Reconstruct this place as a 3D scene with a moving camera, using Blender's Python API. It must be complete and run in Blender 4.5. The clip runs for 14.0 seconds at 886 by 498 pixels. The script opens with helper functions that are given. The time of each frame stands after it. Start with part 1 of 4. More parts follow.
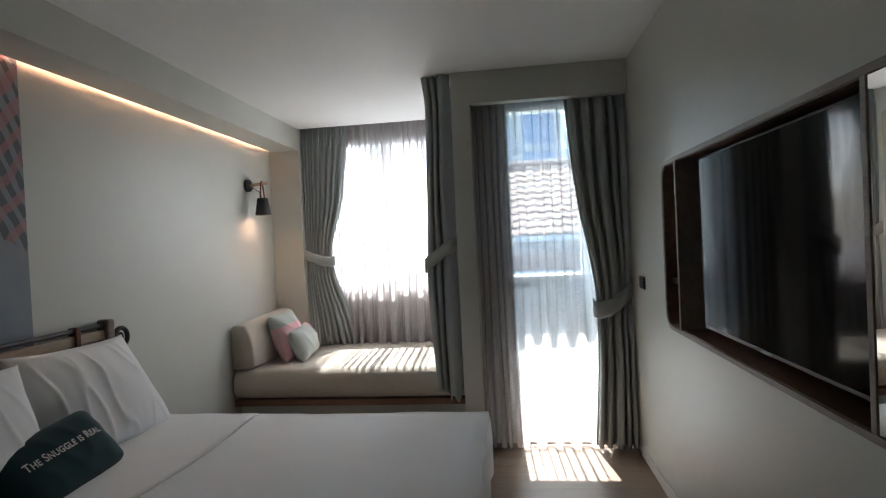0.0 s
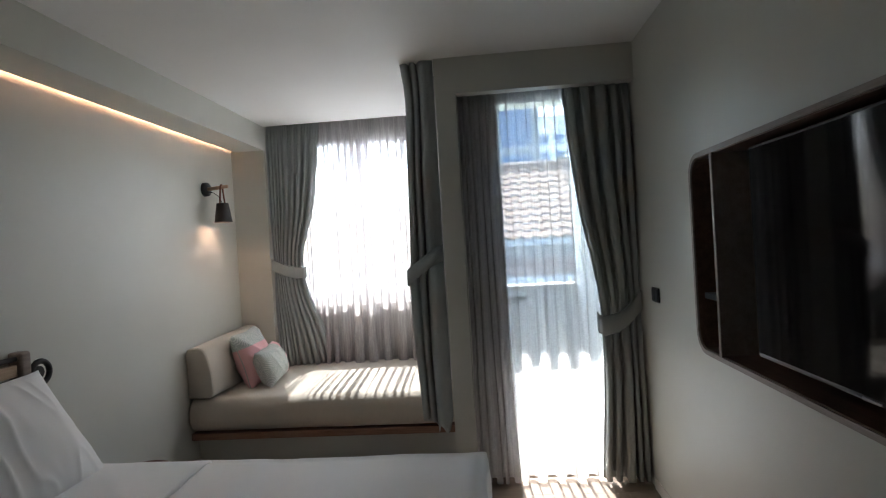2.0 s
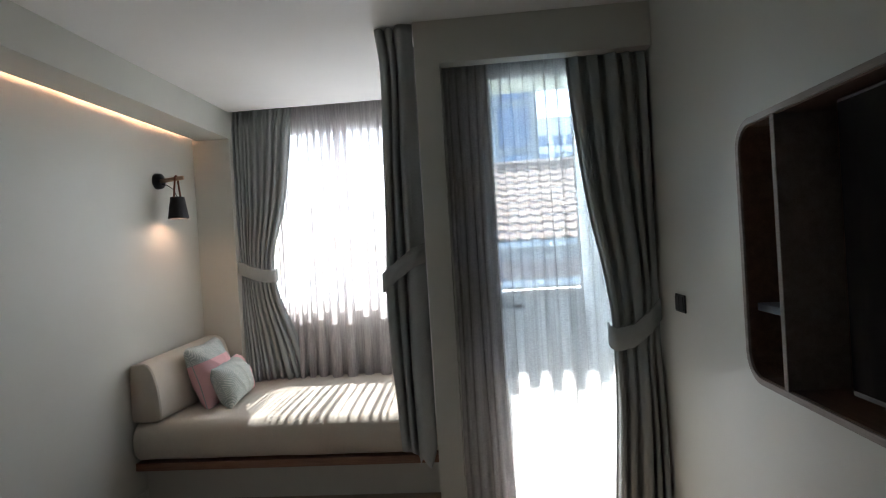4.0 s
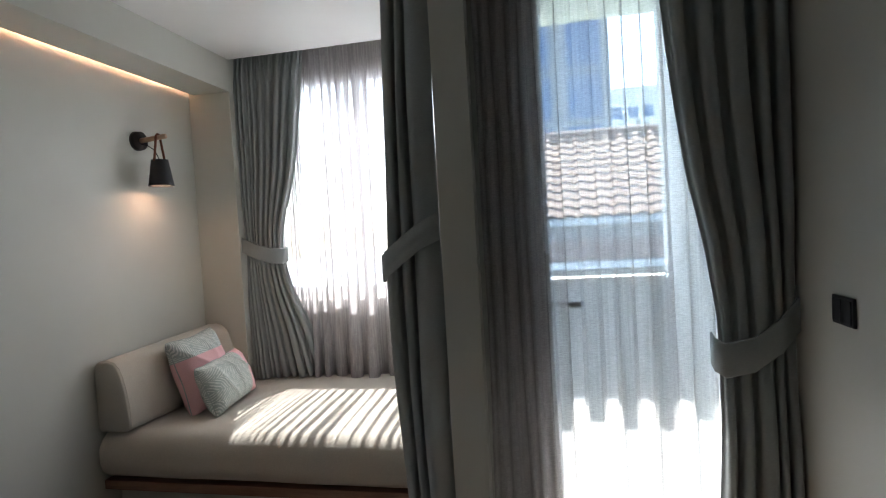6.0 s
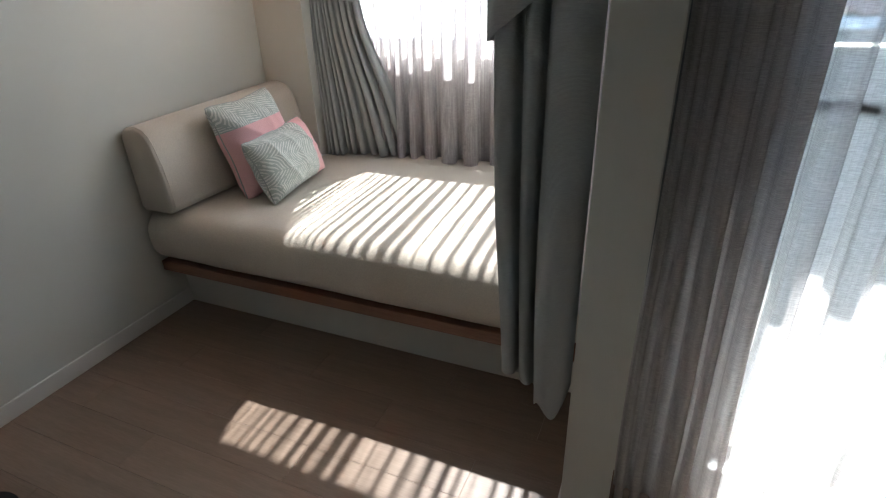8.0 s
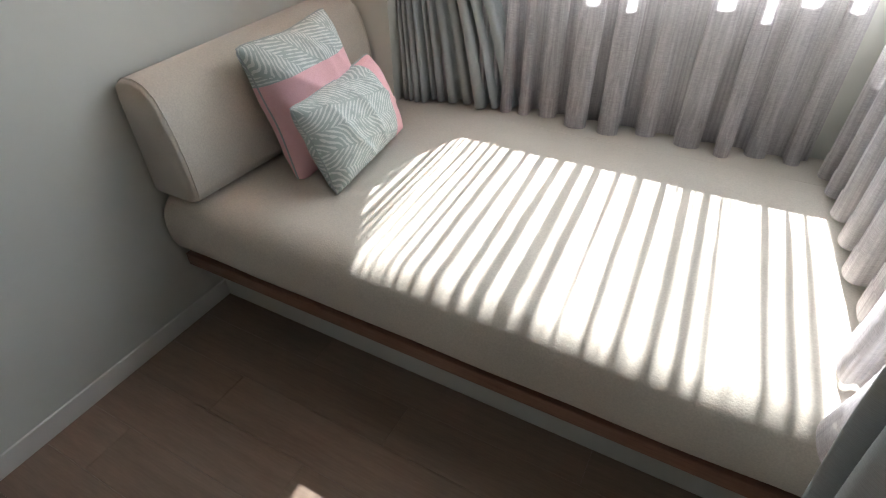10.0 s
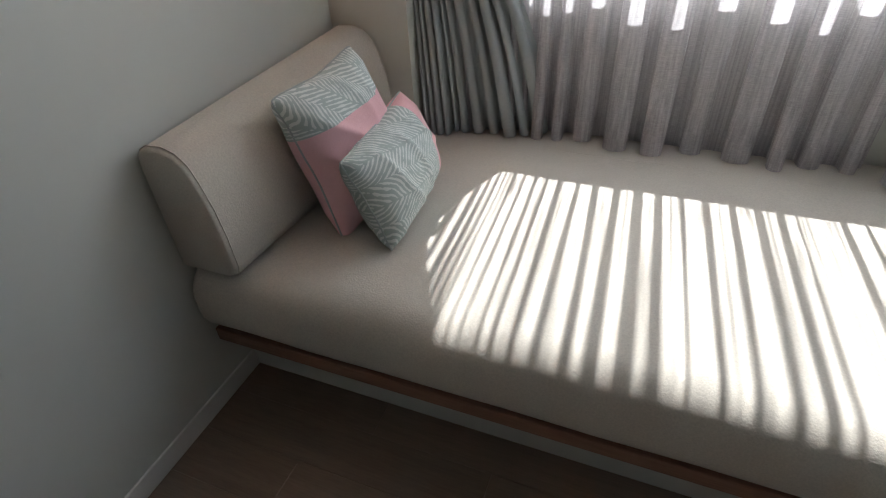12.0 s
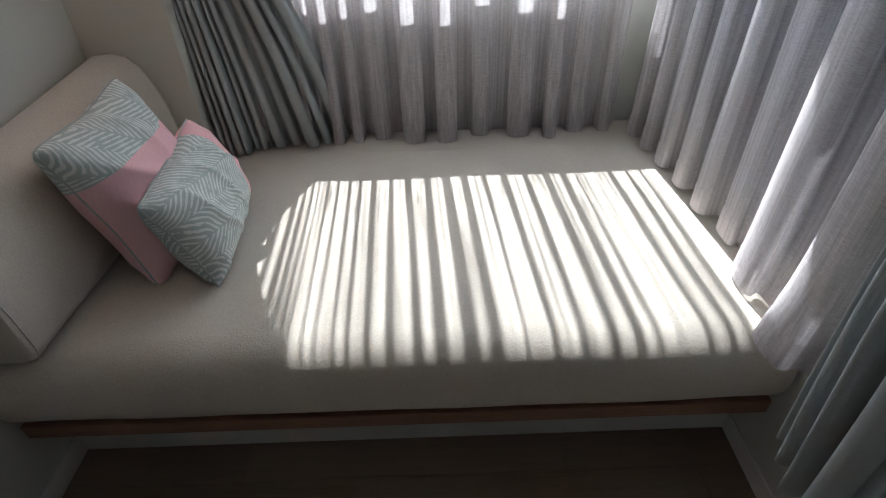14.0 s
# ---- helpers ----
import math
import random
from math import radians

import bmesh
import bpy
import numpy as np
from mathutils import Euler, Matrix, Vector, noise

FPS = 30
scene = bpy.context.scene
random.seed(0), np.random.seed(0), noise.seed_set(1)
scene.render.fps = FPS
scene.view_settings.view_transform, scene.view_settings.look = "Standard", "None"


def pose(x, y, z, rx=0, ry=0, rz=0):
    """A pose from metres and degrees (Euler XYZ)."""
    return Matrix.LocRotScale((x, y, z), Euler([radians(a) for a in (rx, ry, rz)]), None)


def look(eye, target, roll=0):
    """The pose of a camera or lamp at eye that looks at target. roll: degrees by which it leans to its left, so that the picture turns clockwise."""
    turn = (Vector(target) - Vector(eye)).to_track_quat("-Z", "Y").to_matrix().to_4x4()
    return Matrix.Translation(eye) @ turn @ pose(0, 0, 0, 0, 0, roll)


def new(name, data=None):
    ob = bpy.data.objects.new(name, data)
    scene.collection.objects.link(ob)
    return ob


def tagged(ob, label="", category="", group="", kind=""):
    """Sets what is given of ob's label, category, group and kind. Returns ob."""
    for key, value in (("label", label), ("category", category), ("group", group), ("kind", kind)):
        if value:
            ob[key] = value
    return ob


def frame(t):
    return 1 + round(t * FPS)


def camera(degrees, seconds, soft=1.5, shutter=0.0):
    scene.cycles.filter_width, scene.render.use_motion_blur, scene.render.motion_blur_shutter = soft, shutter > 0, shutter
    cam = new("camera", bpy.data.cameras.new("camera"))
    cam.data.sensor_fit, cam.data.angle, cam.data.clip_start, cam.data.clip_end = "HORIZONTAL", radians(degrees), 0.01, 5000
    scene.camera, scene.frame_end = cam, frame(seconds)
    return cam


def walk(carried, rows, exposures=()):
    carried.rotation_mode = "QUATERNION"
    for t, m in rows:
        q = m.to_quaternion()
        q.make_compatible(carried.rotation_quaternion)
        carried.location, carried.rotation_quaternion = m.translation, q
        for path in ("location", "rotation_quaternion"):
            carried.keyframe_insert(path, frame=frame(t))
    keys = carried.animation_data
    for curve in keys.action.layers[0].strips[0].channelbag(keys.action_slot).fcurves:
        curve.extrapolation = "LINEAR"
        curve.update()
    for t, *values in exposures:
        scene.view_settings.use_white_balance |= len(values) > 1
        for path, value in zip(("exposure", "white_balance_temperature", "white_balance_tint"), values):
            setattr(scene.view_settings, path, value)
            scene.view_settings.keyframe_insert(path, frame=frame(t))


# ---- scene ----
cam = camera(79.0, 14.0, 1.15)
PATH = [
    (0, (0.24, 0.278, 1.477), (0.001, 2.263, 1.443), -2.8),
    (0.5, (0.3, 0.301, 1.498), (0.069, 2.287, 1.455), -3.0),
    (1, (0.251, 0.415, 1.468), (0.051, 2.405, 1.434), -3.3),
    (1.5, (0.11, 0.577, 1.512), (-0.055, 2.57, 1.481), -3.3),
    (2, (0.148, 0.718, 1.504), (-0.008, 2.712, 1.482), -3.5),
    (4.5, (0.215, 1.405, 1.449), (0.065, 3.399, 1.445), -3.5),
    (5, (0.282, 1.618, 1.422), (0.095, 3.609, 1.431), -3.4),
    (5.5, (0.382, 1.873, 1.453), (0.106, 3.854, 1.446), -3.7),
    (6, (0.289, 2.071, 1.441), (-0.113, 4.029, 1.363), -3.3),
    (6.5, (0.128, 2.32, 1.425), (-0.397, 4.228, 1.131), -2.7),
    (7, (0.014, 2.499, 1.394), (-0.579, 4.335, 0.866), -2.2),
    (8.2, (0.035, 2.985, 1.375), (-0.705, 4.571, 0.405), -1.9),
    (9.5, (-0.227, 3.549, 1.338), (-1.037, 4.944, 0.157), -1.7),
    (10, (-0.543, 3.519, 1.384), (-1.307, 4.886, 0.14), -1.3),
    (10.5, (-0.81, 3.563, 1.379), (-1.583, 4.92, 0.131), -2.7),
    (11, (-1.039, 3.619, 1.391), (-1.837, 4.971, 0.152), -4.8),
    (11.5, (-0.997, 3.588, 1.391), (-1.796, 4.954, 0.169), -5.5),
    (12, (-0.899, 3.556, 1.404), (-1.526, 5.008, 0.179), -3.2),
    (12.5, (-0.822, 3.528, 1.427), (-1.162, 5.057, 0.183), -1.6),
    (13, (-0.782, 3.538, 1.418), (-0.849, 5.099, 0.17), -1.0),
    (13.5, (-0.87, 3.541, 1.426), (-0.865, 5.101, 0.175), -1.9),
    (14, (-0.911, 3.534, 1.429), (-0.91, 5.099, 0.183), -2.0),
]
EXPOSURE = [(0.0, 3.25, 6400, 9), (1.5, 3.1, 6400, 9), (5.0, 3.05, 6400, 9), (7.0, 2.8, 6400, 9), (8.5, 3.6, 6350, 9), (9.5, 4.15, 6300, 9), (10.0, 3.45, 6200, 8), (10.5, 3.0, 6150, 8), (12.0, 2.85, 6100, 8), (14.0, 2.62, 5950, 8)]
walk(cam, [(t, look(eye, target, roll)) for t, eye, target, roll in PATH], EXPOSURE)

# ---------------------------------------------------------------- world, sun, exposure
ELEV = math.atan(1.38)
world = bpy.data.worlds.new("world")
scene.world = world
world.use_nodes = True
wn = world.node_tree.nodes
sky = wn.new("ShaderNodeTexSky")
sky.sky_type, sky.sun_disc = "NISHITA", False
sky.sun_elevation, sky.sun_rotation = ELEV, radians(0)
wn["Background"].inputs["Strength"].default_value = 0.15
world.node_tree.links.new(sky.outputs[0], wn["Background"].inputs["Color"])

sun_data = bpy.data.lights.new("sun", "SUN")
sun_data.energy, sun_data.angle, sun_data.color = 5.0, radians(0.53), (1.0, 0.98, 0.96)
sun = new("sun", sun_data)
sun.matrix_world = look((0.0, 0.0, 0.0), (0.03, -math.cos(ELEV), -math.sin(ELEV)))
sun.location = (0, 20, 27)

# the open sky's light at the bay window
lamp_data = bpy.data.lights.new("sky_window", "AREA")
lamp_data.shape, lamp_data.size, lamp_data.size_y, lamp_data.energy, lamp_data.color = "RECTANGLE", 1.7, 1.6, 17.0, (0.92, 0.96, 1.0)
new("sky_window", lamp_data).matrix_world = look((-0.90, 6.15, 2.15), (-0.90, 5.15, 1.25))


# ---------------------------------------------------------------- materials


class Mat:
    """A node material round one Principled shader, with short calls for noise, mixing and bump."""

    def __init__(self, name, colour=(0.5, 0.5, 0.5), rough=0.6, metal=0.0, spec=0.5):
        self.m = bpy.data.materials.new(name)
        self.m.use_nodes = True
        self.t = self.m.node_tree
        self.b = self.t.nodes["Principled BSDF"]
        self.out = self.t.nodes["Material Output"]
        self.b.inputs["Base Color"].default_value = (*colour, 1)
        self.b.inputs["Roughness"].default_value = rough
        self.b.inputs["Metallic"].default_value = metal
        self.b.inputs["Specular IOR Level"].default_value = spec
        self.co = self.t.nodes.new("ShaderNodeTexCoord").outputs["Object"]

    def link(self, a, b):
        self.t.links.new(a, b)

    def scaled(self, s, rot=(0, 0, 0)):
        n = self.t.nodes.new("ShaderNodeMapping")
        n.inputs["Scale"].default_value = s
        n.inputs["Rotation"].default_value = rot
        self.link(self.co, n.inputs["Vector"])
        return n.outputs[0]

    def noise(self, scale, detail=3.0, vec=None, rough=0.55):
        n = self.t.nodes.new("ShaderNodeTexNoise")
        n.inputs["Scale"].default_value, n.inputs["Detail"].default_value, n.inputs["Roughness"].default_value = scale, detail, rough
        self.link(vec or self.co, n.inputs["Vector"])
        return n.outputs["Fac"]

    def wave(self, scale, distort=0.0, vec=None, axis="X"):
        n = self.t.nodes.new("ShaderNodeTexWave")
        n.bands_direction = axis
        n.inputs["Scale"].default_value, n.inputs["Distortion"].default_value = scale, distort
        self.link(vec or self.co, n.inputs["Vector"])
        return n.outputs["Fac"]

    def ramp(self, fac, stops):
        n = self.t.nodes.new("ShaderNodeValToRGB")
        e = n.color_ramp.elements
        while len(e) < len(stops):
            e.new(0.5)
        for el, (p, c) in zip(e, stops):
            el.position, el.color = p, (*c, 1) if len(c) == 3 else c
        self.link(fac, n.inputs["Fac"])
        return n.outputs["Color"]

    def math(self, op, a, b):
        n = self.t.nodes.new("ShaderNodeMath")
        n.operation = op
        for i, v in enumerate((a, b)):
            if isinstance(v, (int, float)):
                n.inputs[i].default_value = v
            else:
                self.link(v, n.inputs[i])
        return n.outputs[0]

    def mix(self, fac, a, b, mode="MIX"):
        n = self.t.nodes.new("ShaderNodeMix")
        n.data_type, n.blend_type = "RGBA", mode
        for key, v in ((0, fac), (6, a), (7, b)):
            if isinstance(v, (int, float)):
                n.inputs[key].default_value = v
            elif isinstance(v, tuple):
                n.inputs[key].default_value = (*v, 1)
            else:
                self.link(v, n.inputs[key])
        return n.outputs[2]

    def colour(self, c):
        self.link(c, self.b.inputs["Base Color"])
        return self

    def bump(self, h, strength=0.2, dist=0.002):
        n = self.t.nodes.new("ShaderNodeBump")
        n.inputs["Strength"].default_value, n.inputs["Distance"].default_value = strength, dist
        self.link(h, n.inputs["Height"])
        self.link(n.outputs[0], self.b.inputs["Normal"])
        self.normal = n.outputs[0]
        return self


def paint(name, c, vary=0.05, rough=0.65):
    m = Mat(name, c, rough)
    lo, hi = tuple(v * (1 - vary) for v in c), tuple(min(1, v * (1 + vary)) for v in c)
    m.colour(m.ramp(m.noise(1.7, 5), [(0.3, lo), (0.7, hi)]))
    m.bump(m.noise(160, 4), 0.12, 0.001)
    return m.m


def cloth(name, c, vary=0.08, weave=900.0, rough=0.9, sheen=0.3, bump=0.3):
    m = Mat(name, c, rough, spec=0.2)
    lo, hi = tuple(v * (1 - vary) for v in c), tuple(min(1, v * (1 + vary)) for v in c)
    big = m.ramp(m.noise(3.0, 4), [(0.3, lo), (0.7, hi)])
    fine = m.noise(weave * 0.35, 2)
    m.colour(m.mix(0.22, big, m.ramp(fine, [(0.3, tuple(v * 0.55 for v in c)), (0.7, tuple(min(1, v * 1.3) for v in c))])))
    m.bump(fine, bump, 0.0015)
    m.b.inputs["Sheen Weight"].default_value = sheen
    return m.m


def ribbed(name, c):
    """Heavy drape cloth with fine level ribs in the weave."""
    m = Mat(name, c, 0.85, spec=0.2)
    big = m.ramp(m.noise(3.0, 4), [(0.3, tuple(v * 0.93 for v in c)), (0.7, tuple(v * 1.06 for v in c))])
    rib = m.wave(140, 0.6, None, "Z")
    slub = m.noise(1.0, 3, m.scaled((90, 90, 700)))
    c2 = m.mix(0.22, big, m.ramp(slub, [(0.3, tuple(v * 0.6 for v in c)), (0.7, tuple(v * 1.3 for v in c))]))
    m.colour(m.mix(m.math("MULTIPLY", rib, 0.16), c2, tuple(v * 0.45 for v in c)))
    m.bump(m.math("ADD", rib, slub), 0.35, 0.0012)
    m.b.inputs["Sheen Weight"].default_value = 0.03
    return m.m


def wood(name, dark, light, axis=1, rough=0.45, random_piece=False):
    m = Mat(name, light, rough, spec=0.35)
    s = [14.0, 14.0, 14.0]
    s[axis] = 1.1
    if random_piece:
        info = m.t.nodes.new("ShaderNodeObjectInfo")
        add = m.t.nodes.new("ShaderNodeVectorMath")
        add.operation = "ADD"
        comb = m.t.nodes.new("ShaderNodeCombineXYZ")
        for i in range(3):
            m.link(m.math("MULTIPLY", info.outputs["Random"], 37.0 + 11 * i), comb.inputs[i])
        m.link(m.co, add.inputs[0])
        m.link(comb.outputs[0], add.inputs[1])
        m.co = add.outputs[0]
    grain = m.noise(2.2, 7, m.scaled(s), 0.65)
    fine = m.noise(9.0, 4, m.scaled([v * 2 for v in s]))
    c = m.ramp(grain, [(0.32, dark), (0.68, light)])
    c = m.mix(0.25, c, m.ramp(fine, [(0.35, tuple(v * 0.7 for v in dark)), (0.65, light)]))
    if random_piece:
        c = m.mix(0.16, c, m.ramp(info.outputs["Random"], [(0.0, tuple(v * 0.75 for v in dark)), (1.0, tuple(v * 1.1 for v in light))]))
    m.colour(c)
    m.bump(grain, 0.12, 0.001)
    return m.m


def sheer(name, c, clear, back, streak=0.30, weave=420.0):
    """Loosely woven voile: the gaps show what is behind, and of what the threads catch the share back is thrown back."""
    m = Mat(name, c, 0.9, spec=0.1)
    n = m.t.nodes
    slub = m.noise(1.0, 3, m.scaled((60, 60, 900)))
    thread = m.noise(1.0, 2, m.scaled((weave, weave, 60)))
    cc = m.ramp(slub, [(0.3, tuple(v * 0.84 for v in c)), (0.7, tuple(min(1, v * 1.12) for v in c))])
    trl, dif, tra, mx, mx2 = n.new("ShaderNodeBsdfTranslucent"), n.new("ShaderNodeBsdfDiffuse"), n.new("ShaderNodeBsdfTransparent"), n.new("ShaderNodeMixShader"), n.new("ShaderNodeMixShader")
    m.link(cc, trl.inputs["Color"])
    m.link(cc, dif.inputs["Color"])
    mx.inputs[0].default_value = back
    m.link(trl.outputs[0], mx.inputs[1])
    m.link(dif.outputs[0], mx.inputs[2])
    warp = m.noise(1.0, 3, m.scaled((110, 110, 0.8)))
    open_weave = m.math("MULTIPLY", m.math("SUBTRACT", warp, 0.5), streak)
    fac = m.math("ADD", m.math("ADD", m.math("MULTIPLY", m.math("ADD", slub, thread), 0.18), 1 - clear - 0.18), open_weave)
    m.link(fac, mx2.inputs[0])
    m.link(tra.outputs[0], mx2.inputs[1])
    m.link(mx.outputs[0], mx2.inputs[2])
    m.link(mx2.outputs[0], m.out.inputs["Surface"])
    return m.m


def glass(name):
    m = Mat(name, (0.95, 0.97, 0.96), 0.0)
    n = m.t.nodes
    tra, glo, mx, fr = n.new("ShaderNodeBsdfTransparent"), n.new("ShaderNodeBsdfGlossy"), n.new("ShaderNodeMixShader"), n.new("ShaderNodeFresnel")
    tra.inputs["Color"].default_value = (0.93, 0.96, 0.95, 1)
    glo.inputs["Roughness"].default_value = 0.01
    fr.inputs["IOR"].default_value = 1.45
    m.link(fr.outputs[0], mx.inputs[0])
    m.link(tra.outputs[0], mx.inputs[1])
    m.link(glo.outputs[0], mx.inputs[2])
    m.link(mx.outputs[0], m.out.inputs["Surface"])
    return m.m


def glow(name, c, strength):
    m = Mat(name, c, 0.5)
    m.b.inputs["Emission Color"].default_value = (*c, 1)
    m.b.inputs["Emission Strength"].default_value = strength
    return m.m


M_WALL = paint("wall_paint", (0.575, 0.577, 0.525), 0.03, 0.42)
M_CEIL = paint("ceiling_paint", (0.84, 0.84, 0.82), 0.02, 0.8)
M_TRIM = paint("trim_paint", (0.66, 0.64, 0.60), 0.03, 0.45)
M_FLOOR = wood("floor_wood", (0.180, 0.130, 0.096), (0.250, 0.186, 0.140), 0, 0.38, True)
M_JOINT = paint("floor_joint", (0.172, 0.123, 0.091), 0.1)
M_DRAPE = ribbed("drape_cloth", (0.390, 0.418, 0.416))
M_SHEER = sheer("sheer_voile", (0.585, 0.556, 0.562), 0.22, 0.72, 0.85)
# one cloth at the door: drawn part's colour lightened for the daylight behind it
M_SHEER_DOOR = sheer("sheer_voile_backlit", (0.80, 0.80, 0.80), 0.40, 0.45)
# bunched part's colour darkened for the shade it hangs in
M_SHEER_STACK = sheer("sheer_voile_shaded", (0.66, 0.63, 0.62), 0.30, 0.5)
M_SOFA = cloth("sofa_cloth", (0.545, 0.500, 0.428), 0.07, 620, 0.92, 0.3, 0.6)
M_LINEN = cloth("white_linen", (0.86, 0.86, 0.85), 0.02, 1400, 0.85, 0.15, 0.12)
M_WALNUT = wood("walnut", (0.085, 0.045, 0.030), (0.19, 0.105, 0.070), 1, 0.4)
M_RIM = wood("greyed_oak", (0.20, 0.165, 0.145), (0.33, 0.28, 0.25), 1, 0.5)
M_LEDGE = wood("ledge_wood", (0.17, 0.085, 0.055), (0.31, 0.175, 0.12), 0, 0.42)
M_OAK = wood("pale_oak", (0.36, 0.26, 0.17), (0.56, 0.43, 0.30), 1, 0.5)
M_BEECH = wood("beech", (0.42, 0.26, 0.17), (0.62, 0.43, 0.30), 0, 0.45)
M_BLACK = Mat("black_metal", (0.018, 0.018, 0.02), 0.45, 0.0, 0.4).m
M_LEATHER = cloth("brown_leather", (0.16, 0.055, 0.03), 0.15, 300, 0.5, 0.0, 0.15)
M_PLASTIC = Mat("black_plastic", (0.02, 0.02, 0.022), 0.35).m
M_SCREEN = Mat("tv_screen", (0.009, 0.008, 0.010), 0.05, 0.0, 0.2).m
M_ALU = Mat("grey_aluminium", (0.23, 0.24, 0.25), 0.45, 0.6).m
M_GLASS = glass("clear_glass")
M_MIRROR = Mat("mirror", (0.9, 0.91, 0.9), 0.01, 1.0).m
M_CONC = paint("render_white", (0.50, 0.54, 0.57), 0.06, 0.85)
M_SOFFIT = paint("speckled_render", (0.46, 0.48, 0.39), 0.12, 0.9)
M_FACADE = paint("grey_facade", (0.25, 0.26, 0.26), 0.08, 0.85)
M_BLUEGLASS = Mat("blue_glazing", (0.06, 0.13, 0.26), 0.15).m
M_LEAF = paint("leaf_green", (0.07, 0.11, 0.04), 0.4, 0.6)
M_BULB = glow("lamp_light", (1.0, 0.60, 0.40), 8.0)
M_LED = glow("led_strip", (1.0, 0.51, 0.33), 7.0)
M_SHELF = Mat("slate_shelf", (0.10, 0.115, 0.15), 0.4).m
M_PANEL = cloth("dark_upholstery", (0.055, 0.04, 0.042), 0.1, 500, 0.8, 0.2)

# ---------------------------------------------------------------- mesh helpers


def mesh(bm, name, smooth=False):
    me = bpy.data.meshes.new(name)
    bm.to_mesh(me)
    bm.free()
    if smooth:
        me.polygons.foreach_set("use_smooth", [True] * len(me.polygons))
    return me


def part(name, bm, material, parent=None, label="", smooth=False):
    ob = new(name, mesh(bm, name, smooth))
    ob.data.materials.append(material)
    ob.parent = parent
    if label:
        ob["label"] = label
    return ob


def thing(name, label, category, group="", at=(0, 0, 0)):
    ob = new(name)
    ob.location = at
    ob.empty_display_size = 0.05
    return tagged(ob, label, category, group)


def box(x0, y0, z0, x1, y1, z1, bevel=0.0, seg=2):
    bm = bmesh.new()
    bmesh.ops.create_cube(bm, size=1.0)
    for v in bm.verts:
        v.co = ((x0 + x1) / 2 + v.co.x * (x1 - x0), (y0 + y1) / 2 + v.co.y * (y1 - y0), (z0 + z1) / 2 + v.co.z * (z1 - z0))
    if bevel:
        bmesh.ops.bevel(bm, geom=bm.edges[:], offset=bevel, segments=seg, profile=0.5, affect="EDGES")
    return bm


def cyl(p, q, r0, r1=None, seg=20, caps=True):
    """A tapered round bar from p to q."""
    bm = bmesh.new()
    p, q = Vector(p), Vector(q)
    d = q - p
    bmesh.ops.create_cone(bm, cap_ends=caps, segments=seg, radius1=r0, radius2=r0 if r1 is None else r1, depth=d.length)
    bm.transform(Matrix.Translation((p + q) / 2) @ d.to_track_quat("Z", "Y").to_matrix().to_4x4())
    return bm


def tube(points, r, seg=10):
    """A round tube along a polyline."""
    bm = bmesh.new()
    pts = [Vector(p) for p in points]
    rings = []
    for i, p in enumerate(pts):
        d = (pts[min(i + 1, len(pts) - 1)] - pts[max(i - 1, 0)]).normalized()
        a = d.orthogonal().normalized() if not rings else (last - d * last.dot(d)).normalized()
        last = a
        b = d.cross(a)
        rings.append([bm.verts.new(p + r * (math.cos(2 * math.pi * k / seg) * a + math.sin(2 * math.pi * k / seg) * b)) for k in range(seg)])
    for s, e in zip(rings, rings[1:]):
        for k in range(seg):
            bm.faces.new((s[k], s[(k + 1) % seg], e[(k + 1) % seg], e[k]))
    bm.faces.new(rings[0][::-1])
    bm.faces.new(rings[-1])
    return bm


def rounded(a0, b0, a1, b1, r, seg=6):
    """Corner points of a rounded rectangle."""
    pts = []
    for ca, cb, start in ((a1 - r, b1 - r, 0), (a0 + r, b1 - r, 90), (a0 + r, b0 + r, 180), (a1 - r, b0 + r, 270)):
        for k in range(seg + 1):
            w = radians(start + 90 * k / seg)
            pts.append((ca + r * math.cos(w), cb + r * math.sin(w)))
    return pts


def plate(outer, holes, axis, lo, hi):
    """A slab with holes through it. Outlines are 2D; axis is the slab's normal, between lo and hi."""
    bm = bmesh.new()

    def at(p, h):
        return {"x": (h, p[0], p[1]), "y": (p[0], h, p[1]), "z": (p[0], p[1], h)}[axis]

    loops = {}
    for h in (lo, hi):
        edges, loops[h] = [], []
        for line in (outer, *holes):
            vs = [bm.verts.new(at(p, h)) for p in line]
            loops[h].append(vs)
            edges += [bm.edges.new((vs[i], vs[(i + 1) % len(vs)])) for i in range(len(vs))]
        bmesh.ops.triangle_fill(bm, use_beauty=True, use_dissolve=False, edges=edges)
    for a, b in zip(loops[lo], loops[hi]):
        for i in range(len(a)):
            j = (i + 1) % len(a)
            bm.faces.new((a[i], a[j], b[j], b[i]))
    bmesh.ops.recalc_face_normals(bm, faces=bm.faces[:])
    return bm


def rect(a0, b0, a1, b1):
    return [(a0, b0), (a1, b0), (a1, b1), (a0, b1)]


def grid(fn, nu, nv):
    """A sheet of (nu + 1) x (nv + 1) points from fn(u, v) -> place."""
    bm = bmesh.new()
    vs = [[bm.verts.new(fn(i / nu, j / nv)) for i in range(nu + 1)] for j in range(nv + 1)]
    for j in range(nv):
        for i in range(nu):
            bm.faces.new((vs[j][i], vs[j][i + 1], vs[j + 1][i + 1], vs[j + 1][i]))
    return bm


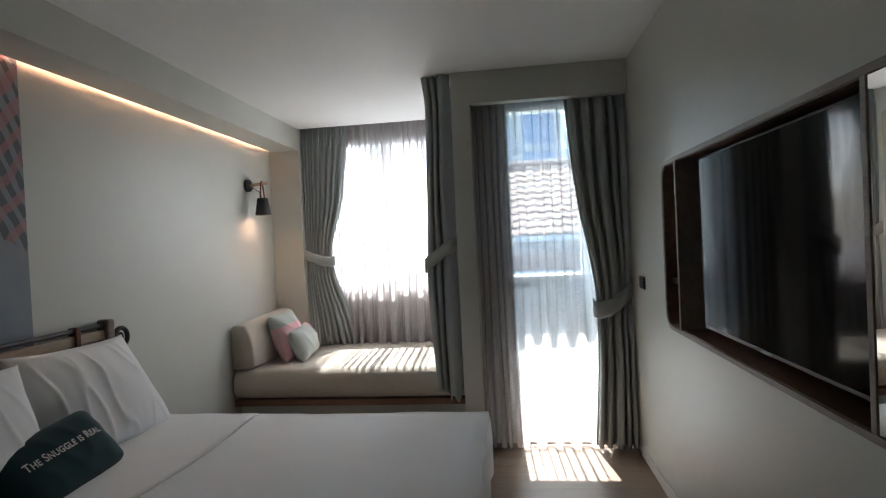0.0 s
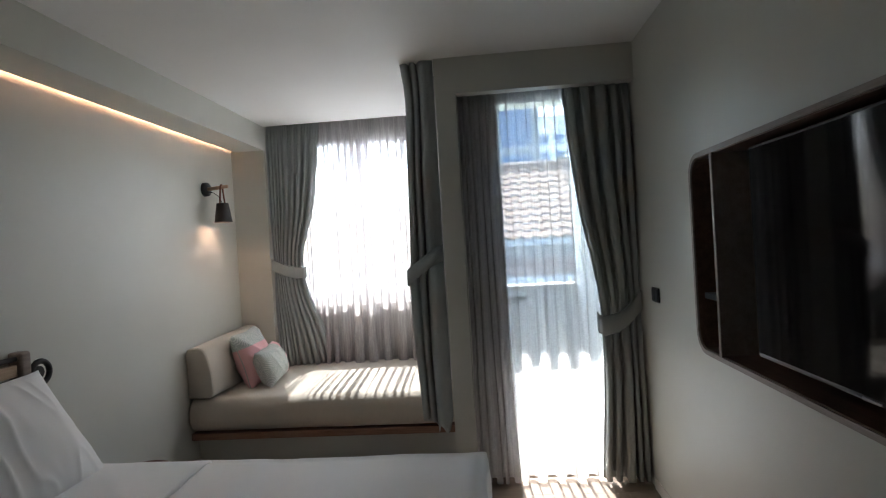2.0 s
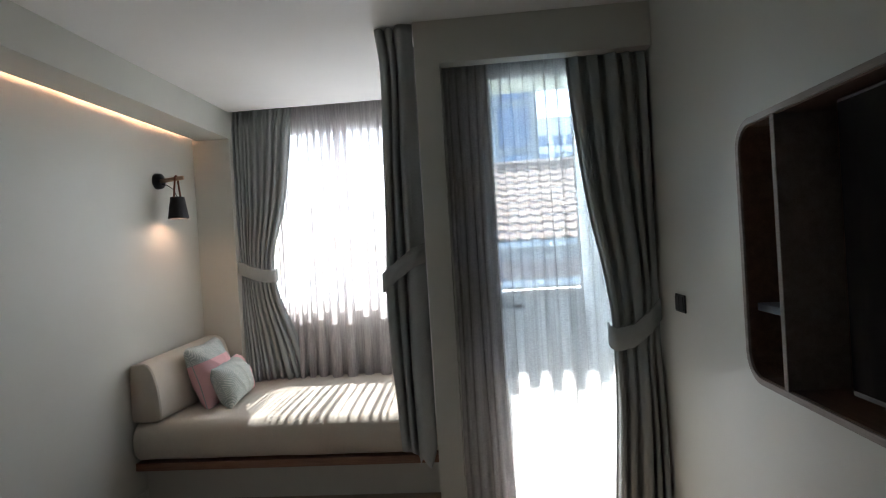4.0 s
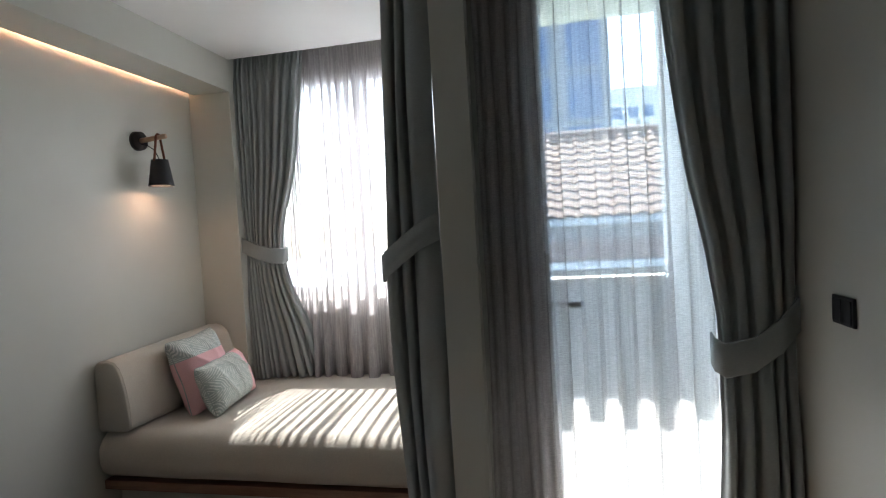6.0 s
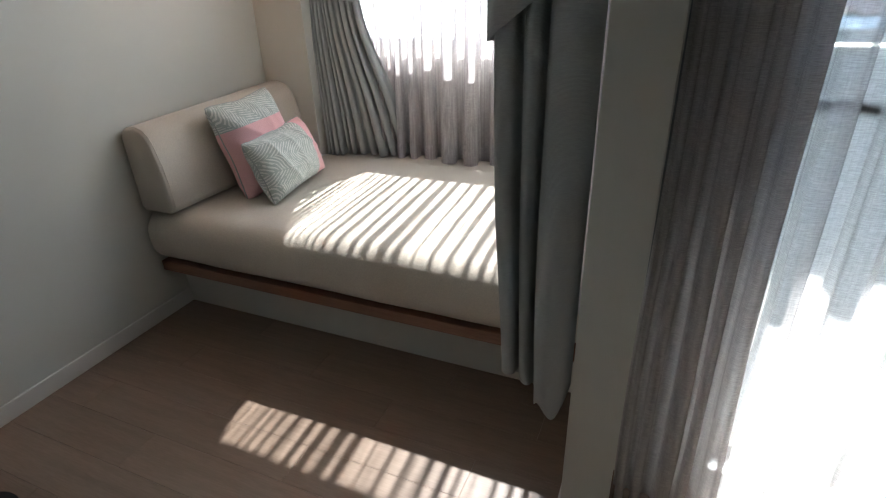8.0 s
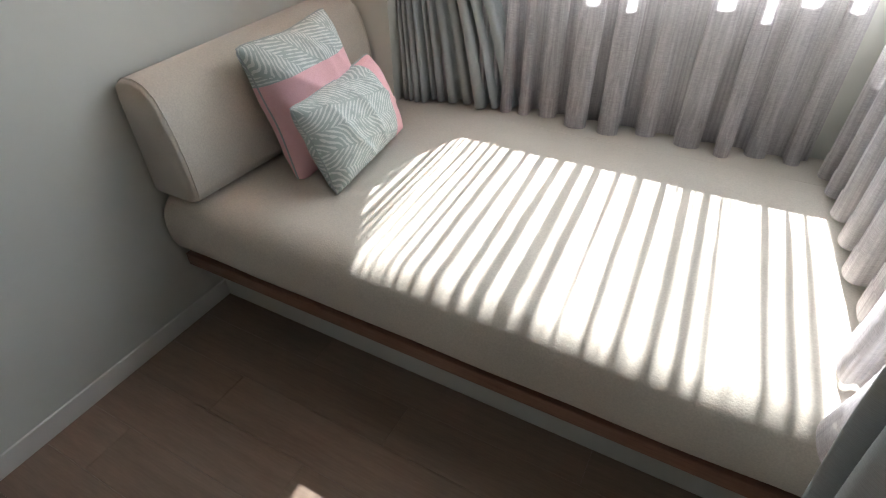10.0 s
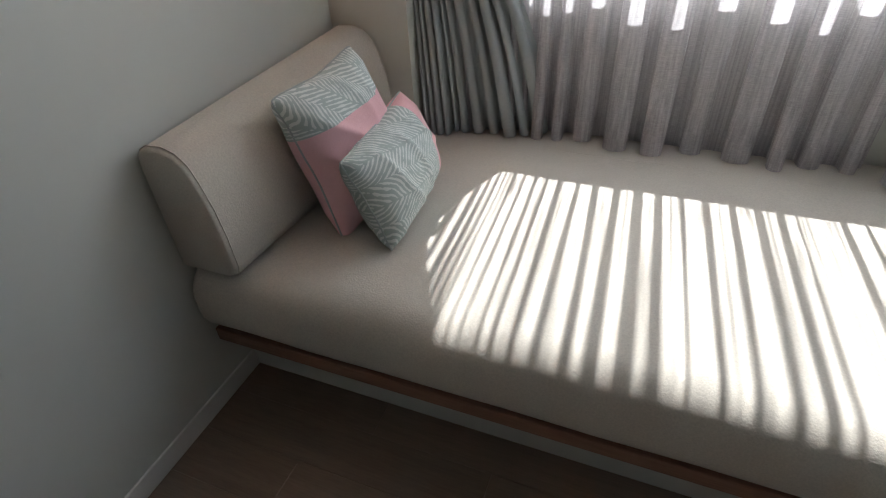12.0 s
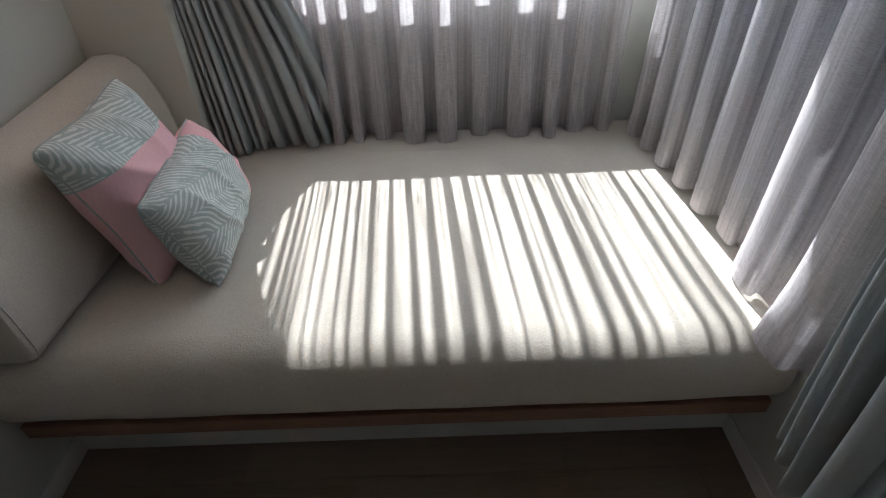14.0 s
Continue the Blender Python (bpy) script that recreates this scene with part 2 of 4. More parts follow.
def keyed(z, keys):
    """Smooth monotone interpolation of the (z, value) pairs, which rise in z."""
    if z <= keys[0][0]:
        return keys[0][1]
    if z >= keys[-1][0]:
        return keys[-1][1]
    d = [(q[1] - p[1]) / (q[0] - p[0]) for p, q in zip(keys, keys[1:])]
    m = [d[0]] + [0.0 if p * q <= 0 else 2 * p * q / (p + q) for p, q in zip(d, d[1:])] + [d[-1]]
    for k, ((z0, a), (z1, c)) in enumerate(zip(keys, keys[1:])):
        if z <= z1:
            h = z1 - z0
            w = (z - z0) / h
            return a * (1 + 2 * w) * (1 - w) ** 2 + c * w * w * (3 - 2 * w) + h * m[k] * w * (1 - w) ** 2 + h * m[k + 1] * w * w * (w - 1)
    return keys[-1][1]


def structure(name, bm, material, label, smooth=False):
    return tagged(part(name, bm, material, None, "", smooth), label, kind="structure", category=name.split("_")[0])


# ---------------------------------------------------------------- large structure
XL, XR, YD, ZC = -1.99, 1.06, 3.915, 2.60
YB0 = -1.6                       # wall behind the start of the walk
XP, XD = -0.095, 0.028           # pier, from the bay to the door
YW = 5.46                        # inner face of the window wall

floor = structure("floor", box(XL - 0.2, YB0, -0.08, XR + 0.26, YW, -0.012), M_JOINT, "brown wood-look plank floor")
structure("wall_left", box(XL - 0.2, YB0, 0, XL, YW + 0.14, 2.75), M_WALL, "warm off-white painted wall beside the bed")
NICHE = (0.40, 1.012, 2.945, 1.79)
structure("wall_right", plate(rect(YB0, 0, 4.9, 2.75), [rounded(*NICHE, 0.085)], "x", XR, XR + 0.26), M_WALL, "off-white painted wall with the built-in niche")
structure("wall_back", box(XL, YB0 - 0.2, 0, XR + 0.26, YB0, 2.75), M_WALL, "off-white painted wall behind the walk")
structure("wall_door", plate([(XP, 0.0), (XD, 0.0), (XD, 2.385), (XR, 2.385), (XR, 2.75), (XP, 2.75)], [], "y", YD, YD + 0.08), M_WALL, "off-white pier and lintel round the balcony door")
SIDE = (4.42, 0.60, 5.26, 2.44)
structure("wall_bay_side", plate(rect(YD + 0.08, 0, YW, 2.75), [rect(*SIDE)], "x", XP, 0.0), M_WALL, "off-white side wall of the window bay with its own window")
structure("wall_bay_return", box(XL, 5.222, 0, -1.70, YW, 2.75), M_WALL, "off-white return wall beside the bay window")
WIN = (-1.66, 1.03, -0.14, 2.50)
structure("wall_bay", plate(rect(XL, 0, 0.0, 2.75), [rect(*WIN)], "y", YW, YW + 0.14), M_WALL, "off-white wall with the bay window opening")
structure("wall_door_outer", plate(rect(0.0, 0, XR + 0.26, 2.75), [rect(0.03, 0.02, 1.04, 2.44)], "y", 4.14, 4.25), M_WALL, "outer wall with the balcony door opening")
structure("ceiling", plate([(XL - 0.2, YB0), (XR + 0.26, YB0), (XR + 0.26, YD), (XP, YD), (XP, 5.24), (XL - 0.2, 5.24)], [], "z", ZC, ZC + 0.15), M_CEIL, "plain white ceiling")
structure("ceiling_pocket", box(XL, 5.24, 2.68, XP, YW, 2.76), M_CEIL, "white ceiling of the curtain pocket")
structure("ceiling_door_pocket", box(XP, YD + 0.08, 2.68, XR, 4.14, 2.77), M_CEIL, "white ceiling above the balcony door curtain")
structure("beam", plate([(-1.952, 2.394), (-1.70, 2.394), (-1.70, 2.60), (-1.72, 2.60), (-1.72, 2.424), (-1.952, 2.424)], [], "y", YB0, 5.222), M_WALL, "off-white boxed beam with a light cove")
structure("led_strip", box(-1.945, YB0 + 0.1, 2.426, -1.93, 5.15, 2.434), M_LED, "warm glowing strip light in the cove")
structure("baseboard_left", box(XL, YB0, 0, XL + 0.008, 4.435, 0.07, 0.002), M_TRIM, "low off-white painted baseboard")
structure("baseboard_right", box(XR - 0.008, YB0, 0, XR, YD, 0.07, 0.002), M_TRIM, "low off-white painted baseboard")
structure("baseboard_pier", box(XP - 0.008, YD + 0.002, 0, XP, 4.435, 0.07, 0.002), M_TRIM, "low off-white painted baseboard")
# ---------------------------------------------------------------- window and balcony door
win = structure("window_1", plate(rect(*WIN), [rect(-1.60, 1.09, -0.19, 2.44)], "y", 5.48, 5.53), M_ALU, "grey aluminium bay window with one large pane")
part("pane", box(-1.60, 5.502, 1.09, -0.19, 5.508, 2.44), M_GLASS, win).visible_shadow = False
side_win = structure("window_2", plate(rect(*SIDE), [rect(SIDE[0] + 0.05, SIDE[1] + 0.05, SIDE[2] - 0.05, SIDE[3] - 0.05)], "x", -0.06, -0.02), M_ALU, "grey aluminium side window between bay and balcony")
part("pane", box(-0.043, SIDE[0] + 0.05, SIDE[1] + 0.05, -0.037, SIDE[2] - 0.05, SIDE[3] - 0.05), M_GLASS, side_win).visible_shadow = False
door = structure("door_1", plate(rect(0.03, 0.02, 1.04, 2.44), [rect(0.275, 0.09, 0.97, 2.37)], "y", 4.16, 4.21), M_ALU, "grey aluminium glazed balcony door")
part("pane", box(0.275, 4.182, 0.09, 0.97, 4.188, 2.37), M_GLASS, door).visible_shadow = False
part("handle", tube([(0.225, 4.16, 1.135), (0.225, 4.115, 1.135), (0.235, 4.105, 1.135), (0.385, 4.105, 1.132)], 0.011, 8), M_BLACK, door, "black lever handle", True)
part("handle_plate", box(0.20, 4.15, 1.075, 0.25, 4.162, 1.195, 0.004), M_BLACK, door, "black handle plate")

# ---------------------------------------------------------------- balcony and distance
structure("balcony_floor", box(0.0, 4.25, -0.1, 1.30, 5.45, -0.01), M_CONC, "pale balcony floor in sun")
structure("balcony_wall", box(0.88, 4.25, -0.01, 1.30, 5.19, 2.62), M_CONC, "pale grey-blue balcony side wall")
parapet = thing("balcony_parapet", "pale grey-blue balcony parapet with a white cap", "parapet", at=(0.4, 5.25, 0))
part("panel", box(-0.4, -0.05, -0.01, 0.90, 0.05, 1.09), M_CONC, parapet)
part("cap", box(-0.4, -0.06, 1.09, 0.90, 0.06, 1.115, 0.004), M_TRIM, parapet, "white cap")
structure("balcony_slab", box(0.0, 4.25, 2.62, 1.30, 5.43, 2.80), M_SOFFIT, "pale speckled slab of the balcony above")
structure("ground", box(-60, 5.6, -4.2, 60, 140, -4.0), M_CONC, "pale ground of the yards below")

# neighbouring roofs: courses of barrel tiles with a wavy edge
M_TILE = wood("clay_tile", (0.215, 0.145, 0.115), (0.33, 0.245, 0.20), 2, 0.85, True)
M_TOWER = paint("tower_plaster", (0.24, 0.27, 0.30), 0.08, 0.85)


def tile_mesh(w, l):
    """One S-shaped clay tile, w wide and l long, on a slope."""
    bm = bmesh.new()
    rows = []
    for v in (0.0, 1.0):
        top = [bm.verts.new((w * (i / 8 - 0.5), v * l, 0.035 * math.sin(2 * math.pi * i / 8) + 0.03 * (1 - v))) for i in range(9)]
        low = [bm.verts.new((p.co.x, p.co.y, p.co.z - 0.022)) for p in top]
        rows.append((top, low))
    for i in range(8):
        bm.faces.new((rows[0][0][i], rows[0][0][i + 1], rows[1][0][i + 1], rows[1][0][i]))
        bm.faces.new((rows[0][0][i + 1], rows[0][0][i], rows[0][1][i], rows[0][1][i + 1]))
    return mesh(bm, "tile")


def tiled_roof(name, label, y0, z0, y1, z1, x0, x1, courses):
    root = thing(name, label, "roof", at=(0, y0, z0))
    w = 0.30
    slope = math.hypot(y1 - y0, z1 - z0)
    l = slope / courses
    pitch = math.atan2(z1 - z0, y1 - y0)
    me = tile_mesh(w, l * 1.08)
    me.materials.append(M_TILE)
    part("roof_deck", plate([(0, -0.05), (y1 - y0, z1 - z0 - 0.05), (y1 - y0, z1 - z0 - 0.16), (0, -0.16)], [], "x", x0, x1), M_CONC, root)
    for c in range(courses):
        for k in range(round((x1 - x0) / w)):
            ob = new("tile", me)
            ob.parent = root
            ob.matrix_basis = Matrix.Translation((x0 + w * (k + 0.5), (y1 - y0) * c / courses, (z1 - z0) * c / courses)) @ pose(0, 0, 0, math.degrees(pitch))
    part("ridge", cyl((x0, y1 - y0, z1 - z0), (x1, y1 - y0, z1 - z0), 0.11, seg=12), M_TILE, root, "clay ridge cap")
    return root


tiled_roof("tiled_roof", "pink-brown clay tiled roof of the house opposite", 11.6, 1.50, 14.2, 3.28, -1.0, 4.4, 11)
tiled_roof("eave_roof", "narrow clay tiled eave of the house opposite", 11.1, 0.80, 11.45, 1.0, -1.0, 4.4, 1)
house = thing("house", "pale grey plastered house opposite below the tiled roof", "house", at=(0, 11.5, -4))
part("wall", box(-1.2, 0.15, 0, 4.6, 2.6, 5.42), M_FACADE, house)
tower = thing("apartment_building", "grey apartment building with blue glazing", "building", at=(0.6, 24, -4))
part("wall", box(-2.2, 0, 0, 2.15, 4, 16), M_TOWER, tower)
for k in range(4):
    for x0, x1 in ((-1.9, -1.2), (-0.65, -0.1), (0.52, 1.82)):
        part("window", box(x0, -0.03, 7.4 + 2.0 * k, x1, 0.02, 9.1 + 2.0 * k), M_BLUEGLASS, tower, "blue tinted glazing")
far = thing("apartment_building", "pale hazy far apartment block", "building", at=(9, 60, -4))
part("wall", box(-4.0, 0, 0, 6, 6, 18.6), M_CONC, far)
for k in range(6):
    for j in range(6):
        part("window", box(-3.6 + 1.5 * j, -0.05, 6.0 + 1.9 * k, -2.7 + 1.5 * j, 0.02, 7.1 + 1.9 * k), M_BLUEGLASS, far)


def tree(name, x, y, z, h, r, seed):
    rnd = random.Random(seed)
    root = thing(name, "leafy green tree behind the tiled roof", "tree", at=(x, y, z))
    part("trunk", cyl((0, 0, 0), (0, 0, h * 0.8), 0.16, 0.05, 10), M_WALNUT, root)
    bm = bmesh.new()
    for _ in range(1500):
        d = Vector((rnd.gauss(0, 1), rnd.gauss(0, 1), rnd.gauss(0, 0.8))).normalized() * r * (rnd.random() ** 0.4)
        p = Vector((0, 0, h * 0.8)) + d * (1 + 0.35 * noise.noise(d * 1.7))
        a, b = (Vector((rnd.gauss(0, 1), rnd.gauss(0, 1), rnd.gauss(0, 1))).normalized() * 0.11 for _ in range(2))
        bm.faces.new([bm.verts.new(p + q) for q in (a, b, -a, -b)])
    part("crown", bm, M_LEAF, root)


tree("tree", 3.0, 19.0, -4.0, 8.6, 1.3, 3)
tree("tree", 4.6, 20.0, -4.0, 8.9, 1.5, 5)
# ---------------------------------------------------------------- curtains


def curtain(name, fn, nu, zs, material, label, thick=0.0):
    """A hanging cloth: fn(u, z) gives its place in plan, and where its foot is uneven a shift in height."""
    root = thing(name, label, "curtain")
    zs = list(zs)

    def at(u, v):
        z = zs[round(v * (len(zs) - 1))]
        p = fn(u, z)
        return (p[0], p[1], z + (p[2] if len(p) > 2 else 0.0))

    ob = part("cloth", grid(at, nu, len(zs) - 1), material, root, "", True)
    if thick:
        mod = ob.modifiers.new("thickness", "SOLIDIFY")
        mod.thickness, mod.offset = thick, 0
    return root


def hem(parent, fn, nu, z0, h, material, off=(0.0, -0.0025)):
    """The doubled hem along the foot of a hanging cloth."""

    def at(u, v):
        p = fn(u, z0 + h * v)
        return (p[0] + off[0], p[1] + off[1], z0 + 0.001 + h * v + (p[2] if len(p) > 2 else 0.0))

    part("hem", grid(at, nu, 2), material, parent, "", True)


def levels(z0, z1, n):
    return [z0 + (z1 - z0) * i / n for i in range(n + 1)]


class Folds:
    """The row of folds of one cloth. at(u) gives the share of its width passed, the fold's height 0..1 and the
    sideways lap that lets each flank tuck under its crest."""

    def __init__(self, n, seed, width=((0.0, 1.0), (1.0, 1.0)), uneven=0.3, height=0.35):
        rnd = random.Random(seed)
        w = [keyed((i + 0.5) / n, list(width)) * (1 + uneven * rnd.uniform(-1, 1)) for i in range(n)]
        total = sum(w)
        self.n = n
        self.w = [v / total for v in w]
        self.edge = [sum(self.w[:i]) for i in range(n)]
        self.own = [1 - height * rnd.random() for _ in range(n)]
        self.skew = [rnd.uniform(-0.10, 0.10) for _ in range(n)]

    def at(self, u):
        p = min(u * self.n, self.n - 1e-6)
        i = int(p)
        q = p - i
        q += self.skew[i] * math.sin(math.pi * q) ** 2
        return self.edge[i] + self.w[i] * q, self.own[i] * (0.5 - 0.5 * math.cos(2 * math.pi * q)), self.w[i] * math.sin(4 * math.pi * q) * self.own[i]

    def tuck(self, u, z, top):
        """The three small pinches stitched into each fold's heading."""
        p = min(u * self.n, self.n - 1e-6)
        q = p - int(p)
        return math.sin(6 * math.pi * q) * keyed(z, [(top - 0.26, 0.0), (top - 0.09, 1.0), (top, 0.85)])


def band(name, pts, h, thick, material, parent, label=""):
    """A tieback: a strip of cloth along the closed or open line pts, height h, tilted as the points are."""
    n = len(pts)
    bm = bmesh.new()
    rows = []
    for i, p in enumerate(pts):
        p = Vector(p)
        d = Vector(pts[min(i + 1, n - 1)]) - Vector(pts[max(i - 1, 0)])
        nrm = Vector((d.y, -d.x, 0)).normalized() * thick
        rows.append([bm.verts.new(p + o + Vector((0, 0, dz))) for o, dz in ((nrm * 0, -h / 2), (nrm, -h / 2 + 0.004), (nrm, h / 2 - 0.004), (nrm * 0, h / 2))])
    for a, b in zip(rows, rows[1:]):
        for k in range(4):
            bm.faces.new((a[k], b[k], b[(k + 1) % 4], a[(k + 1) % 4]))
    bm.faces.new(rows[0])
    bm.faces.new(rows[-1][::-1])
    bmesh.ops.recalc_face_normals(bm, faces=bm.faces[:])
    return part(name, bm, material, parent, label, True)


# bay: drape gathered at the return wall, fanning out below its tie
LEFT_FOLDS = Folds(11, 4, ((0.0, 0.8), (0.7, 1.0), (1.0, 1.6)), 0.5, 0.6)


def left_drape(u, z):
    xl = keyed(z, [(0.5, -1.685), (0.9, -1.70), (1.38, -1.715), (2.66, -1.745)])
    xr = keyed(z, [(0.5, -1.225), (0.8, -1.30), (1.20, -1.425), (1.38, -1.445), (1.9, -1.33), (2.66, -1.235)])
    s, w, l = LEFT_FOLDS.at(u)
    amp = keyed(z, [(0.5, 0.085), (1.0, 0.060), (1.38, 0.034), (1.8, 0.062), (2.45, 0.055), (2.62, 0.024)])
    k = keyed(z, [(0.5, 0.20), (1.38, 0.16), (2.2, 0.12), (2.62, 0.05)])
    sway = 0.005 * noise.noise(Vector((s * 6, z * 1.6, 4)))
    back = 0.11 * s * s * keyed(z, [(0.5, 1.0), (1.38, 0.0), (2.6, 0.3)])
    return xl + (xr - xl) * (s + k * l) + sway, 5.325 - amp * w + 0.006 * LEFT_FOLDS.tuck(u, z, 2.64) + back


c = curtain("drape", left_drape, 308, levels(0.515, 2.66, 54), M_DRAPE, "grey-green blackout drape tied back beside the bay window", 0.003)
band("tieback", [(-1.715, 5.36, 1.425), (-1.728, 5.27, 1.415), (-1.705, 5.250, 1.405), (-1.60, 5.250, 1.355), (-1.50, 5.255, 1.325), (-1.435, 5.275, 1.32), (-1.425, 5.31, 1.325), (-1.44, 5.36, 1.33)], 0.10, 0.007, M_DRAPE, c, "grey-green cloth tieback")

# bay: voile across the window, close folds by the drape and broad ones towards the corner
FAR_FOLDS = Folds(15, 12, ((0.0, 0.75), (0.45, 0.85), (0.75, 1.25), (1.0, 1.3)), 0.5, 0.5)


def far_sheer(u, z):
    s, w, l = FAR_FOLDS.at(u)
    amp = keyed(z, [(0.52, 0.108), (0.75, 0.085), (1.2, 0.055), (2.3, 0.040), (2.58, 0.018)])
    k = keyed(z, [(0.52, 0.16), (1.0, 0.20), (2.2, 0.20), (2.5, 0.27), (2.66, 0.27)])
    k *= 1 + 0.5 * noise.noise(Vector((s * 14, z * 0.35, 3)))
    drift = 0.010 * noise.noise(Vector((s * 8, z * 0.7, 7))) + 0.005 * noise.noise(Vector((s * 45, z * 0.3, 9)))
    crimp = 0.0105 * (noise.noise(Vector((s * 9, z * 0.6, 15))) + 0.45) * math.sin(10 * math.pi * FAR_FOLDS.n * u + 5 * s) * keyed(z, [(0.7, 0.15), (1.1, 1.0)])
    crimp += 0.010 * noise.noise(Vector((s * 19, z * 0.25, 31))) * math.sin(150 * s + 3 * noise.noise(Vector((s * 11, 2, 8))))
    return -1.66 + 1.405 * (s + k * l) + drift + crimp, 5.420 - amp * w - 0.006 * noise.noise(Vector((s * 30, z * 0.3, 2))) + 0.004 * FAR_FOLDS.tuck(u, z, 2.60)


c = curtain("sheer_curtain", far_sheer, 750, levels(0.505, 2.66, 28), M_SHEER, "grey-lilac voile curtain across the sunny bay window")
hem(c, far_sheer, 560, 0.505, 0.075, M_SHEER)
rail = tagged(part("curtain_rail", box(-1.69, 5.426, 2.560, -0.11, 5.440, 2.577, 0.003), M_ALU), "slim pale aluminium curtain rail above the voile", "rail")

# bay: two voile panels along the side window, with a slit between them
SIDE_A = Folds(5, 21, ((0.0, 1.35), (1.0, 0.8)), 0.12, 0.2)
SIDE_B = Folds(3, 8, ((0.0, 1.2), (1.0, 1.0)), 0.1, 0.15)


def side_far(u, z):
    s, w, l = SIDE_A.at(u)
    amp = keyed(z, [(0.52, 0.078), (1.2, 0.066), (2.6, 0.040)])
    return -0.112 - amp * w - 0.05 * s * s * keyed(z, [(0.52, 1.0), (2.6, 0.3)]), 4.752 + 0.588 * (s + 0.13 * l) + 0.008 * noise.noise(Vector((s * 7, z, 2)))


def side_near(u, z):
    s, w, l = SIDE_B.at(u)
    amp = keyed(z, [(0.45, 0.072), (1.2, 0.064), (2.6, 0.040)]) * keyed(s, [(0.55, 1.0), (0.8, 0.6), (1.0, 0.5)])
    out = keyed(z, [(0.45, 0.060), (0.75, 0.022), (1.6, 0.010), (2.6, 0.0)]) * math.exp(-((s - 0.25) / 0.22) ** 2)
    y = keyed(z, [(0.45, 4.215), (1.3, 4.20), (2.6, 4.19)])
    return -0.115 - amp * w - out, y + (4.765 - y) * (s + 0.13 * l) + 0.006 * noise.noise(Vector((s * 6, z, 5))), keyed(z, [(0.52, 1.0), (1.0, 0.0)]) * -0.055 * max(0.0, 1 - s / 0.33)


for fn, lab in ((side_far, "grey-lilac voile curtain along the bay's side window"), (side_near, "grey-lilac voile curtain hanging over the daybed's front corner")):
    c = curtain("sheer_curtain", fn, 200, levels(0.525, 2.66, 28), M_SHEER, lab)
    hem(c, fn, 200, 0.525, 0.075, M_SHEER, (-0.0025, 0.0))

# bay: drape gathered at the pier, a broad face to the room and tight folds behind it
PIER_PLAN = [(-0.104, 3.945), (-0.13, 3.934), (-0.16, 3.930), (-0.188, 3.938), (-0.202, 3.966), (-0.208, 3.990), (-0.216, 3.986), (-0.222, 3.952), (-0.238, 3.946), (-0.250, 3.972), (-0.254, 3.994), (-0.262, 3.990), (-0.270, 3.960), (-0.288, 3.958)]
PIER_PLAN += [(-0.308, 3.980), (-0.300, 4.004), (-0.235, 4.012), (-0.236, 4.030), (-0.300, 4.040), (-0.300, 4.060), (-0.190, 4.072), (-0.192, 4.092), (-0.272, 4.106), (-0.266, 4.126), (-0.175, 4.132), (-0.18, 4.150), (-0.245, 4.168), (-0.15, 4.176)]


def spline(pts, u):
    s = u * (len(pts) - 1)
    i = min(int(s), len(pts) - 2)
    f = s - i
    p = [Vector(pts[max(0, min(len(pts) - 1, i + k))]) for k in (-1, 0, 1, 2)]
    return 0.5 * (2 * p[1] + (p[2] - p[0]) * f + (2 * p[0] - 5 * p[1] + 4 * p[2] - p[3]) * f * f + (3 * p[1] - p[0] - 3 * p[2] + p[3]) * f * f * f)


def pier_drape(u, z):
    p = spline(PIER_PLAN, u)
    k = keyed(z, [(0.41, 0.90), (0.7, 0.98), (0.9, 1.02), (1.25, 1.03), (1.40, 0.99), (1.9, 0.96), (2.40, 0.86), (2.60, 0.95)])
    wob = 0.008 * math.sin(5 * z + 9 * u)
    face = math.sin(math.pi * min(1.0, u / 0.16))
    bulge = face * (keyed(z, [(0.41, 0.030), (0.75, 0.042), (1.25, 0.004), (1.42, 0.0), (1.8, 0.014), (2.5, 0.004)]) + 0.010 * noise.noise(Vector((u * 14, z * 2.4, 1))))
    foot = keyed(u, [(0.0, 0.050), (0.05, -0.045), (0.10, 0.0), (0.15, -0.050), (0.24, 0.0), (0.32, 0.022), (0.45, 0.028), (0.6, 0.0), (1.0, 0.01)])
    return -0.10 + (p.x + 0.10) * k + wob * u, 3.94 + (p.y - 3.94) * 0.93 + 0.012 * math.sin(3 * z + 4 * u) * u - bulge, foot * keyed(z, [(0.42, 1.0), (0.9, 0.0)])


c = curtain("drape", pier_drape, 360, levels(0.410, 2.60, 52), M_DRAPE, "grey-green blackout drape tied back at the pier", 0.004)
band("tieback", [(-0.10, 3.918, 1.450), (-0.17, 3.914, 1.42), (-0.24, 3.920, 1.37), (-0.31, 3.945, 1.32), (-0.340, 3.985, 1.30), (-0.340, 4.07, 1.295), (-0.29, 4.17, 1.29)], 0.098, 0.007, M_DRAPE, c, "grey-green cloth tieback")

# door: voile drawn over the glass
DOOR_FOLDS = Folds(6, 3, ((0.0, 1.0), (1.0, 1.0)), 0.35, 0.35)


